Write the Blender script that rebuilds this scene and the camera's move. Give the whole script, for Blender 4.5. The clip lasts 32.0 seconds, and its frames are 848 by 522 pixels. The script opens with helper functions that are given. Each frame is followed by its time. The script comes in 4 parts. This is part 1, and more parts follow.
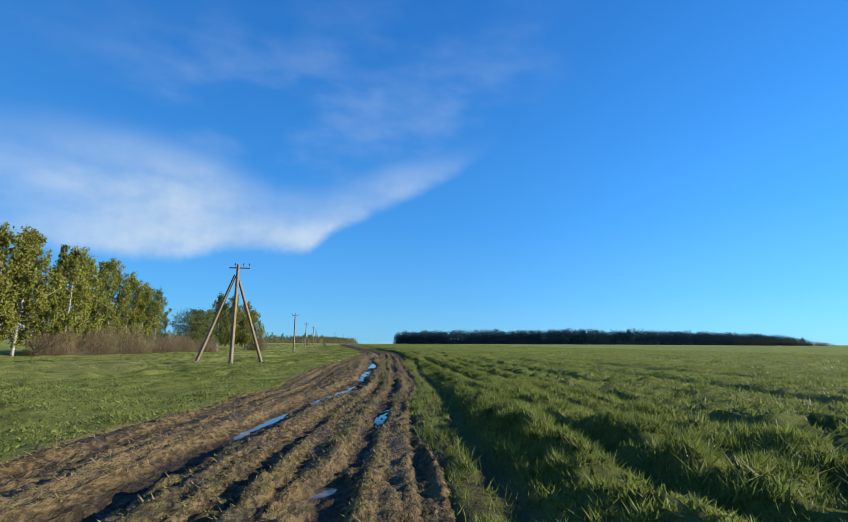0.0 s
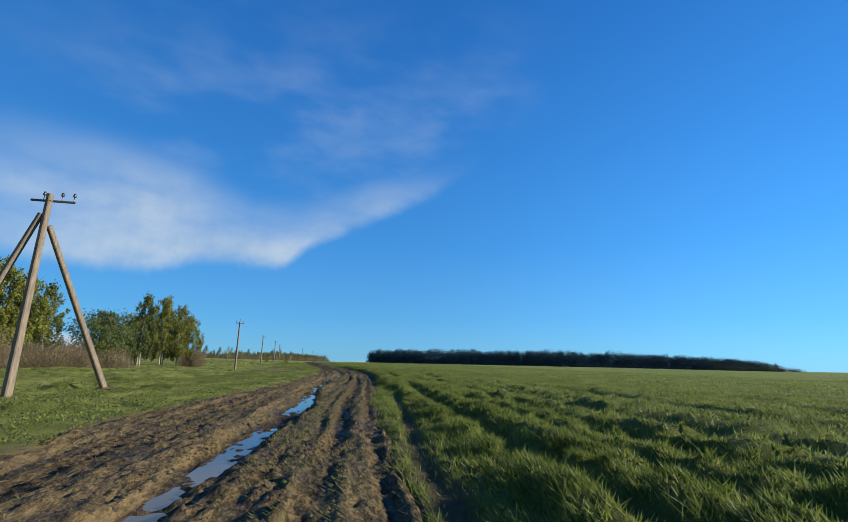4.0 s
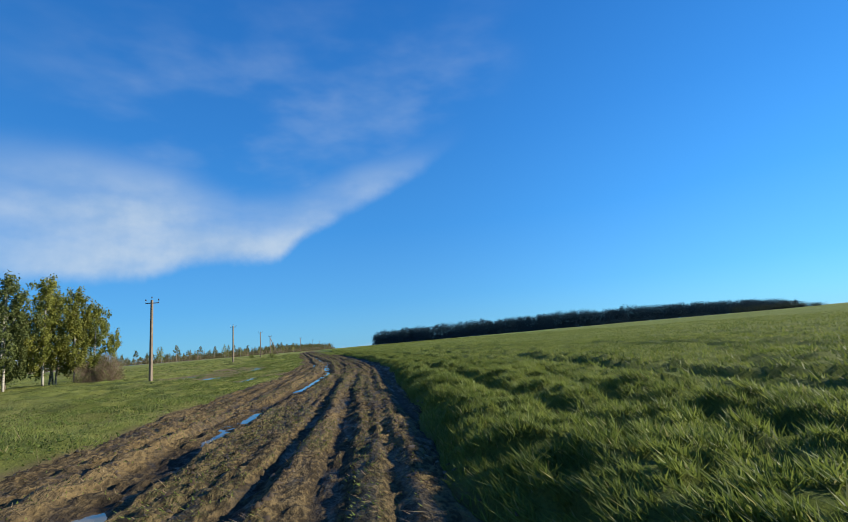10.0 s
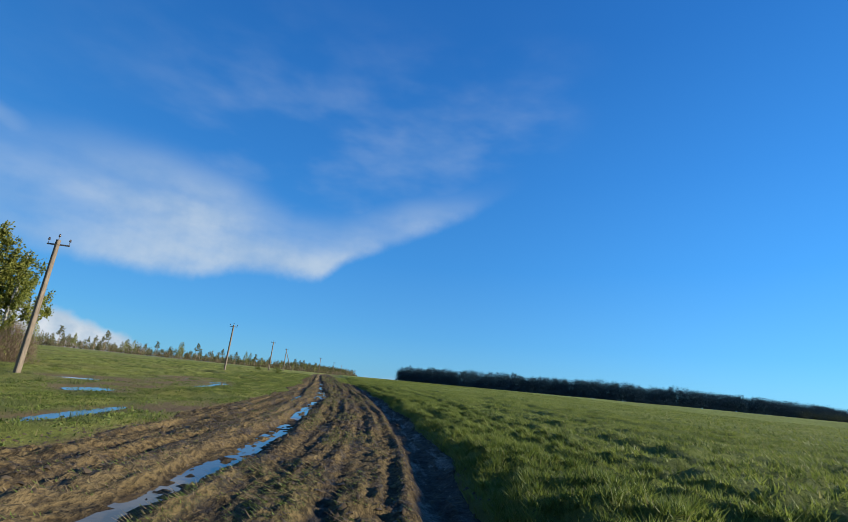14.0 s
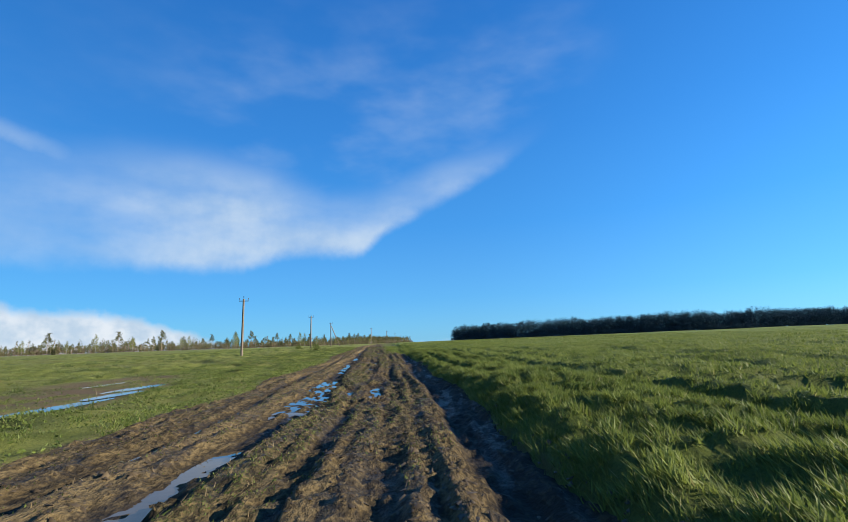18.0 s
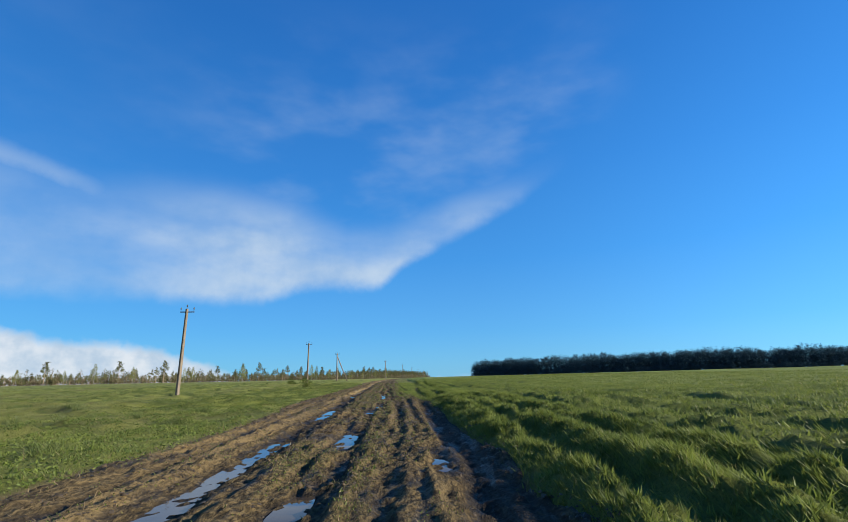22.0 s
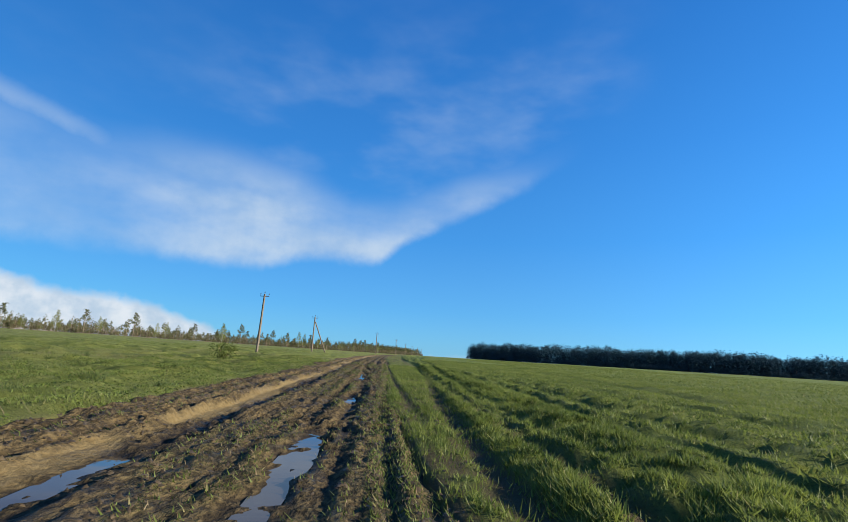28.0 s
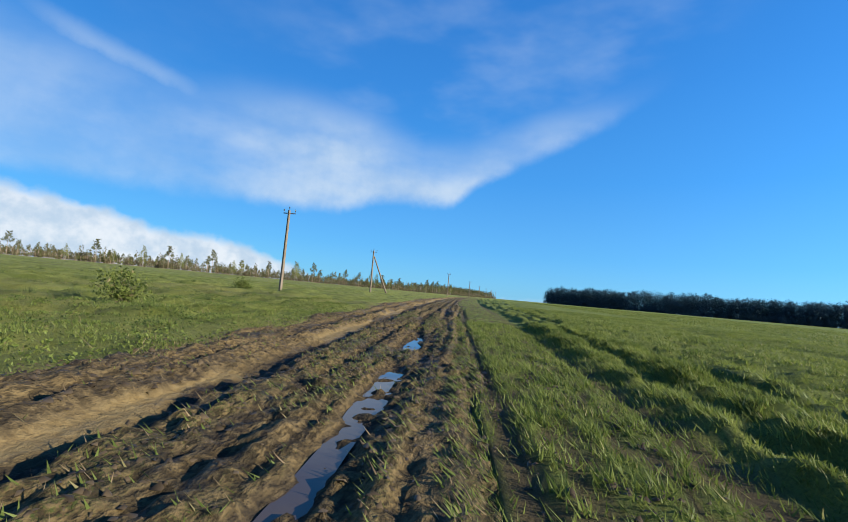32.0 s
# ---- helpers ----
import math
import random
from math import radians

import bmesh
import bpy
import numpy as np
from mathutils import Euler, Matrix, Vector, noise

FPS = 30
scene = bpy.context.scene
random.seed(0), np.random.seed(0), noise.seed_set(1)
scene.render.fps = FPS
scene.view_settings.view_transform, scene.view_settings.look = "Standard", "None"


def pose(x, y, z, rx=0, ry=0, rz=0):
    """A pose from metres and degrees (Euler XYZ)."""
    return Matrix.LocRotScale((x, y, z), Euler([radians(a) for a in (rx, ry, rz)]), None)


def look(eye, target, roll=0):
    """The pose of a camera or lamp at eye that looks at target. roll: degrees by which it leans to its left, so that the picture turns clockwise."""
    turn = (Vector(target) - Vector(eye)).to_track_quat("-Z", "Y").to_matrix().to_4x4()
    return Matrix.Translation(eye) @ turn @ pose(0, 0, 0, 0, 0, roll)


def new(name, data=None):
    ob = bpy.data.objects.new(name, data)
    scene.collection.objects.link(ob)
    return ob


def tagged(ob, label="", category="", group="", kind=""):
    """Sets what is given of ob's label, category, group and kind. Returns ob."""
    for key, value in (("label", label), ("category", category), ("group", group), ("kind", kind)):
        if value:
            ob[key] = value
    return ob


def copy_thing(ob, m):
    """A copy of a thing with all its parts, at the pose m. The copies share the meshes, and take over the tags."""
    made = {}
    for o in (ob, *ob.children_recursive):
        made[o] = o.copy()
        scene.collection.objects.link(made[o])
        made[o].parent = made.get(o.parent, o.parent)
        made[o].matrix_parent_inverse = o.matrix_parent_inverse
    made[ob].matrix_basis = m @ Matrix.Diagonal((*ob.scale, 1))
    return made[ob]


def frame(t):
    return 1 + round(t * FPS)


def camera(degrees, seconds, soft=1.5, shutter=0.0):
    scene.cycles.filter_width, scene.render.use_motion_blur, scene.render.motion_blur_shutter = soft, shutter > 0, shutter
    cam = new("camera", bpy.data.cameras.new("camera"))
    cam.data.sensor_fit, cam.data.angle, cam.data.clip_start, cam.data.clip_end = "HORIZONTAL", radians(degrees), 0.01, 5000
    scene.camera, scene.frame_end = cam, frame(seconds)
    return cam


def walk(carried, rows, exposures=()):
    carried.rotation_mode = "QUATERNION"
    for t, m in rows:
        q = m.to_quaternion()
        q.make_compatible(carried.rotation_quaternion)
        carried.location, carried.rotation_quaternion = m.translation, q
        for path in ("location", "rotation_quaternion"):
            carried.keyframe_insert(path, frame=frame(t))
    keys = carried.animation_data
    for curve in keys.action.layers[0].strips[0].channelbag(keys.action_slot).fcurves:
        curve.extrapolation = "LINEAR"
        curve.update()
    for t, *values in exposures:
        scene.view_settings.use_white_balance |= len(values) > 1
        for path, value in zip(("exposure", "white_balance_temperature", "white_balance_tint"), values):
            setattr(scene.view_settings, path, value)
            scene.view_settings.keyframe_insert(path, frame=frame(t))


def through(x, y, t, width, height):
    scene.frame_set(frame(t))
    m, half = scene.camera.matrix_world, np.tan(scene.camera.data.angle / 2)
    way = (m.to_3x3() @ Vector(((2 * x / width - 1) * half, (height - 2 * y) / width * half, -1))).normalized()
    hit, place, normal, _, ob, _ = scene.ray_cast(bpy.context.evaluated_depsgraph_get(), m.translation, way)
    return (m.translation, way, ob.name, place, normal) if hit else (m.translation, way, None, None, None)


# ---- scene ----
# ---- camera and walk ----
cam = camera(86.9, 32.0, soft=0.55, shutter=0.0)

# seconds, x, y, z, yaw, pitch, roll
PATH = [
    (0.0, -0.00, -0.00, 1.650, -7.81, 10.44, -0.15),
    (0.5, 0.18, 2.26, 1.643, -7.94, 9.25, 0.68),
    (1.0, 0.37, 4.53, 1.633, -8.08, 8.78, 1.30),
    (1.5, 0.58, 6.80, 1.617, -8.21, 7.32, 1.43),
    (2.0, 0.81, 9.07, 1.592, -8.04, 6.46, 0.04),
    (2.5, 1.07, 11.36, 1.556, -6.87, 6.66, -1.37),
    (3.0, 1.35, 13.68, 1.514, -5.57, 8.20, -1.68),
    (3.5, 1.62, 16.08, 1.472, -8.07, 11.92, -2.01),
    (4.0, 1.88, 18.59, 1.437, -11.07, 12.88, -1.15),
    (4.5, 2.09, 21.23, 1.415, -11.56, 12.90, -1.52),
    (6.5, 2.64, 32.63, 1.448, -11.52, 10.51, 2.47),
    (7.0, 2.79, 35.33, 1.461, -9.14, 9.41, 1.76),
    (7.5, 2.96, 37.93, 1.467, -7.13, 9.24, -0.62),
    (8.0, 3.15, 40.49, 1.464, -6.93, 8.20, 1.10),
    (8.5, 3.36, 43.05, 1.447, -6.82, 9.41, 1.10),
    (9.0, 3.59, 45.66, 1.417, -7.30, 11.13, -0.32),
    (9.5, 3.83, 48.32, 1.379, -7.80, 11.12, 0.03),
    (10.0, 4.07, 51.02, 1.342, -10.39, 10.05, 5.12),
    (10.5, 4.28, 53.74, 1.314, -10.82, 9.40, 4.25),
    (11.0, 4.46, 56.48, 1.301, -11.33, 11.42, 2.98),
    (11.5, 4.61, 59.18, 1.299, -12.50, 11.25, 1.59),
    (12.0, 4.74, 61.82, 1.304, -12.11, 9.96, 3.01),
    (12.5, 4.85, 64.35, 1.312, -12.10, 7.57, 3.75),
    (13.0, 4.96, 66.76, 1.317, -9.83, 6.84, 2.41),
    (13.5, 5.06, 69.08, 1.317, -3.68, 12.48, 1.19),
    (14.0, 5.15, 71.39, 1.312, -7.52, 15.20, -5.06),
    (14.5, 5.25, 73.77, 1.301, -8.58, 15.32, -1.39),
    (16.5, 5.59, 84.08, 1.229, -3.02, 13.62, 1.70),
    (17.0, 5.62, 86.68, 1.224, -2.93, 12.63, 2.58),
    (17.5, 5.61, 89.29, 1.227, -2.05, 10.89, 2.91),
    (18.0, 5.59, 91.93, 1.237, -0.61, 10.21, 2.44),
    (18.5, 5.54, 94.65, 1.251, 0.95, 9.78, 4.69),
    (19.0, 5.47, 97.46, 1.267, 1.55, 11.42, -0.86),
    (19.5, 5.38, 100.32, 1.283, 1.29, 11.07, -1.06),
    (20.0, 5.26, 103.14, 1.298, 0.00, 9.37, 0.34),
    (20.5, 5.10, 105.85, 1.308, -4.62, 9.64, 2.51),
    (21.0, 4.92, 108.40, 1.314, -3.98, 10.88, 4.02),
    (21.5, 4.71, 110.84, 1.317, -0.48, 13.96, 1.90),
    (22.0, 4.51, 113.21, 1.320, 1.53, 14.57, 1.62),
    (22.5, 4.33, 115.60, 1.325, 1.37, 15.46, 3.20),
    (23.0, 4.19, 118.05, 1.336, 1.35, 15.67, 3.87),
    (23.5, 4.06, 120.55, 1.353, 0.64, 15.46, 0.99),
    (24.0, 3.94, 123.07, 1.376, 1.46, 14.89, -3.10),
    (24.5, 3.80, 125.60, 1.404, 3.68, 14.24, -2.12),
    (26.5, 2.91, 135.53, 1.536, 2.60, 12.09, -1.41),
    (27.0, 2.65, 137.97, 1.558, 0.43, 11.34, 1.24),
    (27.5, 2.39, 140.41, 1.574, 1.50, 12.12, -0.66),
    (28.0, 2.12, 142.87, 1.586, 0.50, 11.93, -3.29),
    (28.5, 1.84, 145.35, 1.595, 3.48, 11.76, -2.59),
    (29.0, 1.56, 147.88, 1.602, 4.17, 12.02, -0.92),
    (29.5, 1.28, 150.46, 1.611, 5.89, 12.02, -2.20),
    (30.0, 1.00, 153.09, 1.624, 4.67, 11.44, -0.42),
    (30.5, 0.73, 155.76, 1.644, 9.68, 8.98, 0.72),
    (31.0, 0.48, 158.49, 1.672, 10.05, 4.91, 4.42),
    (31.5, 0.24, 161.24, 1.707, 7.62, 4.22, 0.15),
    (32.0, 0.01, 164.01, 1.744, 9.67, 4.00, -4.79),
]
walk(cam, [(t, pose(x, y, z, 90 + p, r, w)) for t, x, y, z, w, p, r in PATH],
     exposures=[(0, 1), (1, 1), (2, 1.1), (3, 1), (4, .8), (4.5, .8), (7, 1), (8, 1), (9, .9), (10, .87), (11, .78), (12, .87), (13, 1.05), (14, .8),
                (17, .9), (18, 1), (20, 1), (22, .92), (24, .94), (27, 1), (28, .94), (29, .93), (30, .98), (31, 1.1), (32, 1.05)])

# ---- sky, sun ----
SUN_AZ, SUN_EL = 104.0, 19.0      # degrees clockwise from +y, and above the horizon
SKY_GAIN = 0.15
SKY_TINT = (0.28, 0.87, 1.25)


class Graph:
    """Small helper to write node trees in one line each."""

    def __init__(self, tree):
        self.t = tree
        tree.nodes.clear()

    def n(self, kind, **inputs):
        nd = self.t.nodes.new(kind)
        for k, v in inputs.items():
            key = int(k[1:]) if k[0] == "i" and k[1:].isdigit() else k.replace("_", " ")
            self.put(nd.inputs[key], v)
        return nd

    def put(self, sock, v):
        if isinstance(v, bpy.types.NodeSocket):
            self.t.links.new(v, sock)
        elif isinstance(v, bpy.types.Node):
            self.t.links.new(v.outputs[0], sock)
        else:
            sock.default_value = v

    def math(self, op, a, b=0.0, c=0.0, clamp=False):
        nd = self.n("ShaderNodeMath", i0=a, i1=b, i2=c)
        nd.operation, nd.use_clamp = op, clamp
        return nd.outputs[0]

    def step(self, v, lo, hi, a=0.0, b=1.0):
        if lo > hi:
            lo, hi, a, b = hi, lo, b, a
        nd = self.n("ShaderNodeMapRange", i0=v, i1=lo, i2=hi, i3=a, i4=b)
        nd.interpolation_type = "SMOOTHSTEP"
        return nd.outputs[0]

    def noise(self, vec, scale, detail=4.0, rough=0.55):
        nd = self.n("ShaderNodeTexNoise", Scale=scale, Detail=detail, Roughness=rough)
        if vec is not None:
            self.put(nd.inputs["Vector"], vec)
        return nd.outputs["Fac"]

    def ramp(self, fac, stops, mode="LINEAR"):
        nd = self.n("ShaderNodeValToRGB")
        nd.color_ramp.interpolation = mode
        els = nd.color_ramp.elements
        while len(els) > 1:
            els.remove(els[-1])
        for i, (pos, col) in enumerate(stops):
            e = els[0] if i == 0 else els.new(pos)
            e.position = pos
            e.color = (*col, 1) if isinstance(col, tuple) else (col, col, col, 1)
        self.put(nd.inputs[0], fac)
        return nd.outputs[0]

    def mix(self, fac, a, b, blend="MIX"):
        nd = self.n("ShaderNodeMix")
        nd.data_type, nd.blend_type = "RGBA", blend
        for sock, v in ((nd.inputs[0], fac), (nd.inputs[6], a), (nd.inputs[7], b)):
            self.put(sock, (*v, 1) if isinstance(v, tuple) and len(v) == 3 else v)
        return nd.outputs[2]


def build_sky():
    world = bpy.data.worlds.new("sky")
    scene.world = world
    world.use_nodes = True
    g = Graph(world.node_tree)
    sky = g.n("ShaderNodeTexSky")
    sky.sky_type, sky.sun_disc = "NISHITA", False
    sky.sun_elevation, sky.sun_rotation = radians(SUN_EL), radians(SUN_AZ)
    sky.air_density, sky.dust_density, sky.ozone_density, sky.altitude = 1.0, 0.15, 4.0, 200.0
    base = g.mix(1.0, sky.outputs[0], tuple(SKY_GAIN * c for c in SKY_TINT), "MULTIPLY")
    way = g.n("ShaderNodeTexCoord").outputs["Generated"]
    xyz = g.n("ShaderNodeSeparateXYZ", i0=way)
    deg = 180 / math.pi
    az = g.math("MULTIPLY", g.math("ARCTAN2", xyz.outputs[0], xyz.outputs[1]), deg)
    el = g.math("MULTIPLY", g.math("ARCSINE", xyz.outputs[2]), deg)
    clear = g.ramp(g.math("DIVIDE", el, 90.0), [(0.0, (0.25, 0.56, 0.93)), (0.06, (0.15, 0.47, 0.93)), (0.16, (0.078, 0.37, 0.91)), (0.28, (0.050, 0.29, 0.83)),
                                               (0.45, (0.028, 0.205, 0.69)), (0.66, (0.018, 0.14, 0.55)), (1.0, (0.012, 0.10, 0.45))])
    base = g.mix(0.68, base, clear)
    base = g.mix(1.0, base, g.math("ADD", g.step(az, -55.0, 5.0, 0.87, 0.99), g.math("MULTIPLY", g.step(az, 0.0, 55.0, 0.0, 0.28), g.step(el, 42.0, 12.0, 0.45, 1.0))), "MULTIPLY")
    n1, n2 = g.noise(way, 6.0, 5.0), g.noise(way, 9.0, 7.0, 0.6)
    az2 = g.math("ADD", az, g.math("MULTIPLY_ADD", n1, 3.2, -1.6))
    el2 = g.math("ADD", el, g.math("MULTIPLY_ADD", n2, 2.2, -1.1))
    pos = g.math("DIVIDE", g.math("ADD", az2, 60.0), 100.0)

    def edge(stops):
        v = g.ramp(pos, [((a + 60) / 100, e / 40) for a, e in stops], "B_SPLINE" if len(stops) > 12 else "LINEAR")
        return g.math("MULTIPLY", v, 40.0)

    low = edge([(-60, 7.6), (-34, 8.6), (-21.4, 8.6), (-17, 10.2), (-6.9, 11.0), (-5.0, 12.6), (1.7, 16.3), (12.6, 21.2), (25, 27), (40, 36)])
    up = edge([(-60, 24), (-50, 23), (-40, 21.5), (-28, 23.0), (-18.5, 22.0), (-11, 18.8), (-5.3, 19.2), (3, 22.6), (12.6, 24.8), (20, 28), (40, 33)])
    streak = g.noise(g.n("ShaderNodeMapping", Vector=way, Scale=(2.6, 3.2, 6.5), Rotation=(0.25, 0.5, 0.1)), 1.7, 4.0, 0.5)
    body = g.math("MULTIPLY", g.step(g.math("SUBTRACT", el2, low), -0.2, 1.9), g.step(g.math("SUBTRACT", up, el2), -1.6, 6.0))
    body = g.math("MULTIPLY", body, g.step(streak, 0.25, 0.66, 0.42, 1.0))
    body = g.math("MULTIPLY", body, g.math("MULTIPLY", g.step(az, -44.0, -20.0, 0.42, 0.88), g.step(az, 20.0, 4.0, 0.0, 1.0)))
    curl = g.math("SUBTRACT", el2, g.math("MULTIPLY_ADD", az2, -0.20, 12.2))
    wisp = g.math("MULTIPLY", g.step(g.math("ABSOLUTE", curl), 1.7, 0.0, 0.0, 0.34), g.step(g.math("ABSOLUTE", g.math("ADD", az, 46.0)), 11.0, 3.0))
    body = g.math("MAXIMUM", body, wisp)
    veil = g.math("MULTIPLY", g.step(g.math("SUBTRACT", el2, low), 0.0, 9.0), g.step(streak, 0.38, 0.74, 0.0, 0.24))
    veil = g.math("MULTIPLY", veil, g.math("MULTIPLY", g.math("MULTIPLY", g.step(az, 34.0, 16.0), g.step(az, -40.0, -12.0, 0.2, 1.0)), g.step(el, 46.0, 28.0)))
    bank_top = edge([(-60, 8.0), (-50, 6.6), (-45, 5.9), (-40, 4.4), (-35, 4.6), (-27, 2.4), (-23, 0.2), (-20, -3), (40, -3)])
    puff = g.noise(way, 26.0, 6.0)
    el3 = g.math("ADD", el, g.math("MULTIPLY_ADD", puff, 2.2, -1.1))
    bank = g.math("MULTIPLY", g.step(g.math("SUBTRACT", bank_top, el3), -0.3, 1.0), 0.92)
    far = g.math("MULTIPLY", g.step(g.noise(way, 3.0, 5.0), 0.5, 0.75), g.step(az, 75.0, 140.0, 0.0, 0.5))
    dens = g.math("MAXIMUM", g.math("MAXIMUM", body, bank), g.math("MAXIMUM", veil, far))
    white = g.mix(g.step(puff, 0.3, 0.7), (0.54, 0.66, 0.80), (0.84, 0.88, 0.93))
    thin = g.mix(g.step(n2, 0.3, 0.7), (0.42, 0.59, 0.82), (0.62, 0.745, 0.88))
    tone = g.mix(g.math("GREATER_THAN", bank, body), thin, white)
    col = g.mix(dens, base, tone)
    bg = g.n("ShaderNodeBackground", Color=col, Strength=0.5)
    out = g.n("ShaderNodeOutputWorld")
    g.t.links.new(bg.outputs[0], out.inputs[0])


build_sky()

lamp = bpy.data.lights.new("sun", "SUN")
lamp.energy, lamp.angle, lamp.color = 4.8, radians(0.53), (1.0, 0.90, 0.75)
sun = new("sun", lamp)
_a, _e = radians(SUN_AZ), radians(SUN_EL)
sun.matrix_world = look((300 * math.sin(_a) * math.cos(_e), 300 * math.cos(_a) * math.cos(_e), 300 * math.sin(_e)), (0, 0, 0))


# ---- noise and terrain ----
TABLE = np.random.default_rng(99).uniform(0, 1, 65536).astype(np.float32)


def lattice(ix, iy, seed):
    return TABLE[(ix * 7919 + iy * 104729 + seed * 15485863) & 0xFFFF]


def vnoise(x, y, seed=0):
    """Smooth value noise, 0 to 1."""
    x, y = np.asarray(x, np.float32), np.asarray(y, np.float32)
    ix, iy = np.floor(x).astype(np.int32), np.floor(y).astype(np.int32)
    fx, fy = x - ix, y - iy
    fx, fy = fx * fx * (3 - 2 * fx), fy * fy * (3 - 2 * fy)
    a, b = lattice(ix, iy, seed), lattice(ix + 1, iy, seed)
    c, d = lattice(ix, iy + 1, seed), lattice(ix + 1, iy + 1, seed)
    return (a + (b - a) * fx) * (1 - fy) + (c + (d - c) * fx) * fy


def fbm(x, y, seed=0, octaves=3):
    v, amp, tot = 0.0, 1.0, 0.0
    for o in range(octaves):
        v = v + amp * vnoise(x * 2 ** o + 17.3 * o, y * 2 ** o - 9.1 * o, seed + o)
        tot += amp
        amp *= 0.5
    return v / tot


def sstep(v, lo, hi):
    t = np.clip((np.asarray(v, float) - lo) / (hi - lo), 0, 1)
    return t * t * (3 - 2 * t)


TRACK_Y = [-60, -30, 0, 9, 21, 33, 46, 57, 67, 76, 86, 92, 98, 106, 113, 123, 136, 148, 156, 164, 180, 200, 230, 260, 300, 350, 450, 700, 5000]
TRACK_X = [-4.5, -2.4, 0, .8, 2.1, 2.65, 3.6, 4.45, 4.95, 5.3, 5.62, 5.6, 5.45, 5.1, 4.5, 3.95, 2.9, 1.55, .7, 0, -1.5, -3.4, -5.9, -8, -9.8, -10.5, -10.5, -8, 0]
LEVEL_Y = [-200, -50, 0, 20, 38, 60, 75, 87, 108, 125, 140, 155, 165, 205, 245, 323, 400, 700, 1500, 5000]
LEVEL_Z = [.2, .2, .15, -.07, -.03, -.2, -.2, -.28, -.2, -.1, .07, .13, .25, .62, .78, .95, 1.1, .8, .3, -6]


def smooth_curve(xs, ys):
    """A smooth curve through the knots (natural cubic over the inner part)."""
    xs, ys = np.array(xs, float), np.array(ys, float)
    n = len(xs)
    h = np.diff(xs)
    d = np.diff(ys) / h
    m = np.zeros(n)
    m[1:-1] = np.where(d[1:] * d[:-1] > 0, 2 * d[1:] * d[:-1] / (d[1:] + d[:-1] + 1e-12), 0)
    m[0], m[-1] = d[0], d[-1]

    def f(v):
        v = np.asarray(v, float)
        i = np.clip(np.searchsorted(xs, v) - 1, 0, n - 2)
        t = (v - xs[i]) / h[i]
        return ((1 + 2 * t) * (1 - t) ** 2 * ys[i] + t * (1 - t) ** 2 * h[i] * m[i]
                + t * t * (3 - 2 * t) * ys[i + 1] + t * t * (t - 1) * h[i] * m[i + 1])
    return f


track = smooth_curve(TRACK_Y, TRACK_X)
level = smooth_curve(LEVEL_Y, LEVEL_Z)


def base_z(x, y):
    """The lie of the land without ruts and plants."""
    u = x - track(y)
    z = level(y)
    left, right = np.clip(-u - 16, 0, 500), np.clip(u - 10, 0, 700)
    z = z + left * 0.010 * sstep(y, 20, 220) * (1 - 0.5 * sstep(left, 150, 500)) - right * 0.0028
    z = z + (fbm(x / 240, y / 240, 5, 2) - 0.5) * 1.0 * sstep(np.abs(u + 2), 25, 140)
    return z


def mud_left(y):
    return -5.7 + 0.9 * (vnoise(y / 9, y * 0 + 3.3, 11) - 0.5) + 0.6 * (vnoise(y / 2.3, y * 0, 12) - 0.5) + 2.0 * sstep(y, 190, 330)


EDGE_Y = [0, 12, 20, 26, 38, 50, 57, 66, 76, 95, 117, 132, 140, 146, 150, 156, 160, 190, 330]
MUD_EDGE = [.6, .45, .4, .5, .75, .85, .95, 1.2, 1.6, 1.75, 1.8, 1.8, 1.4, 1.0, .85, .6, .45, .3, -.4]
CROP_EDGE = [1.45, 1.5, 1.45, 1.6, 2.0, 1.3, 1.0, 1.2, 1.6, 1.8, 1.85, 1.85, 2.0, 2.05, 2.1, 2.2, 2.3, 3.2, 3.0]


def mud_right(y):
    """Where the bare mud ends on the field's side."""
    return np.interp(y, EDGE_Y, MUD_EDGE) + 0.3 * (vnoise(y / 12, y * 0 + 8.1, 13) - 0.5) + 0.35 * (vnoise(y / 2.0, y * 0, 14) - 0.5)


def crop_from(y):
    """Where the crop stands at its full height."""
    return np.interp(y, EDGE_Y, CROP_EDGE) + 0.3 * (vnoise(y / 12, y * 0 + 8.1, 13) - 0.5) + 0.25 * (vnoise(y / 1.4, y * 0, 15) - 0.5)


def rut(u, y, at, wide, deep, seed, drift=0.5):
    c = at + drift * (vnoise(y / 17, y * 0 + seed, 20 + seed) - 0.5) + 0.12 * (vnoise(y / 2.5, y * 0, 40 + seed) - 0.5)
    k = deep * (0.45 + 1.1 * vnoise(y / 8, y * 0 + 5, 60 + seed))
    q = (u - c) / wide
    return -0.62 * k * np.exp(-q ** 4) + 0.2 * k * (np.exp(-((q - 1.7) / 0.7) ** 2) + np.exp(-((q + 1.7) / 0.7) ** 2))


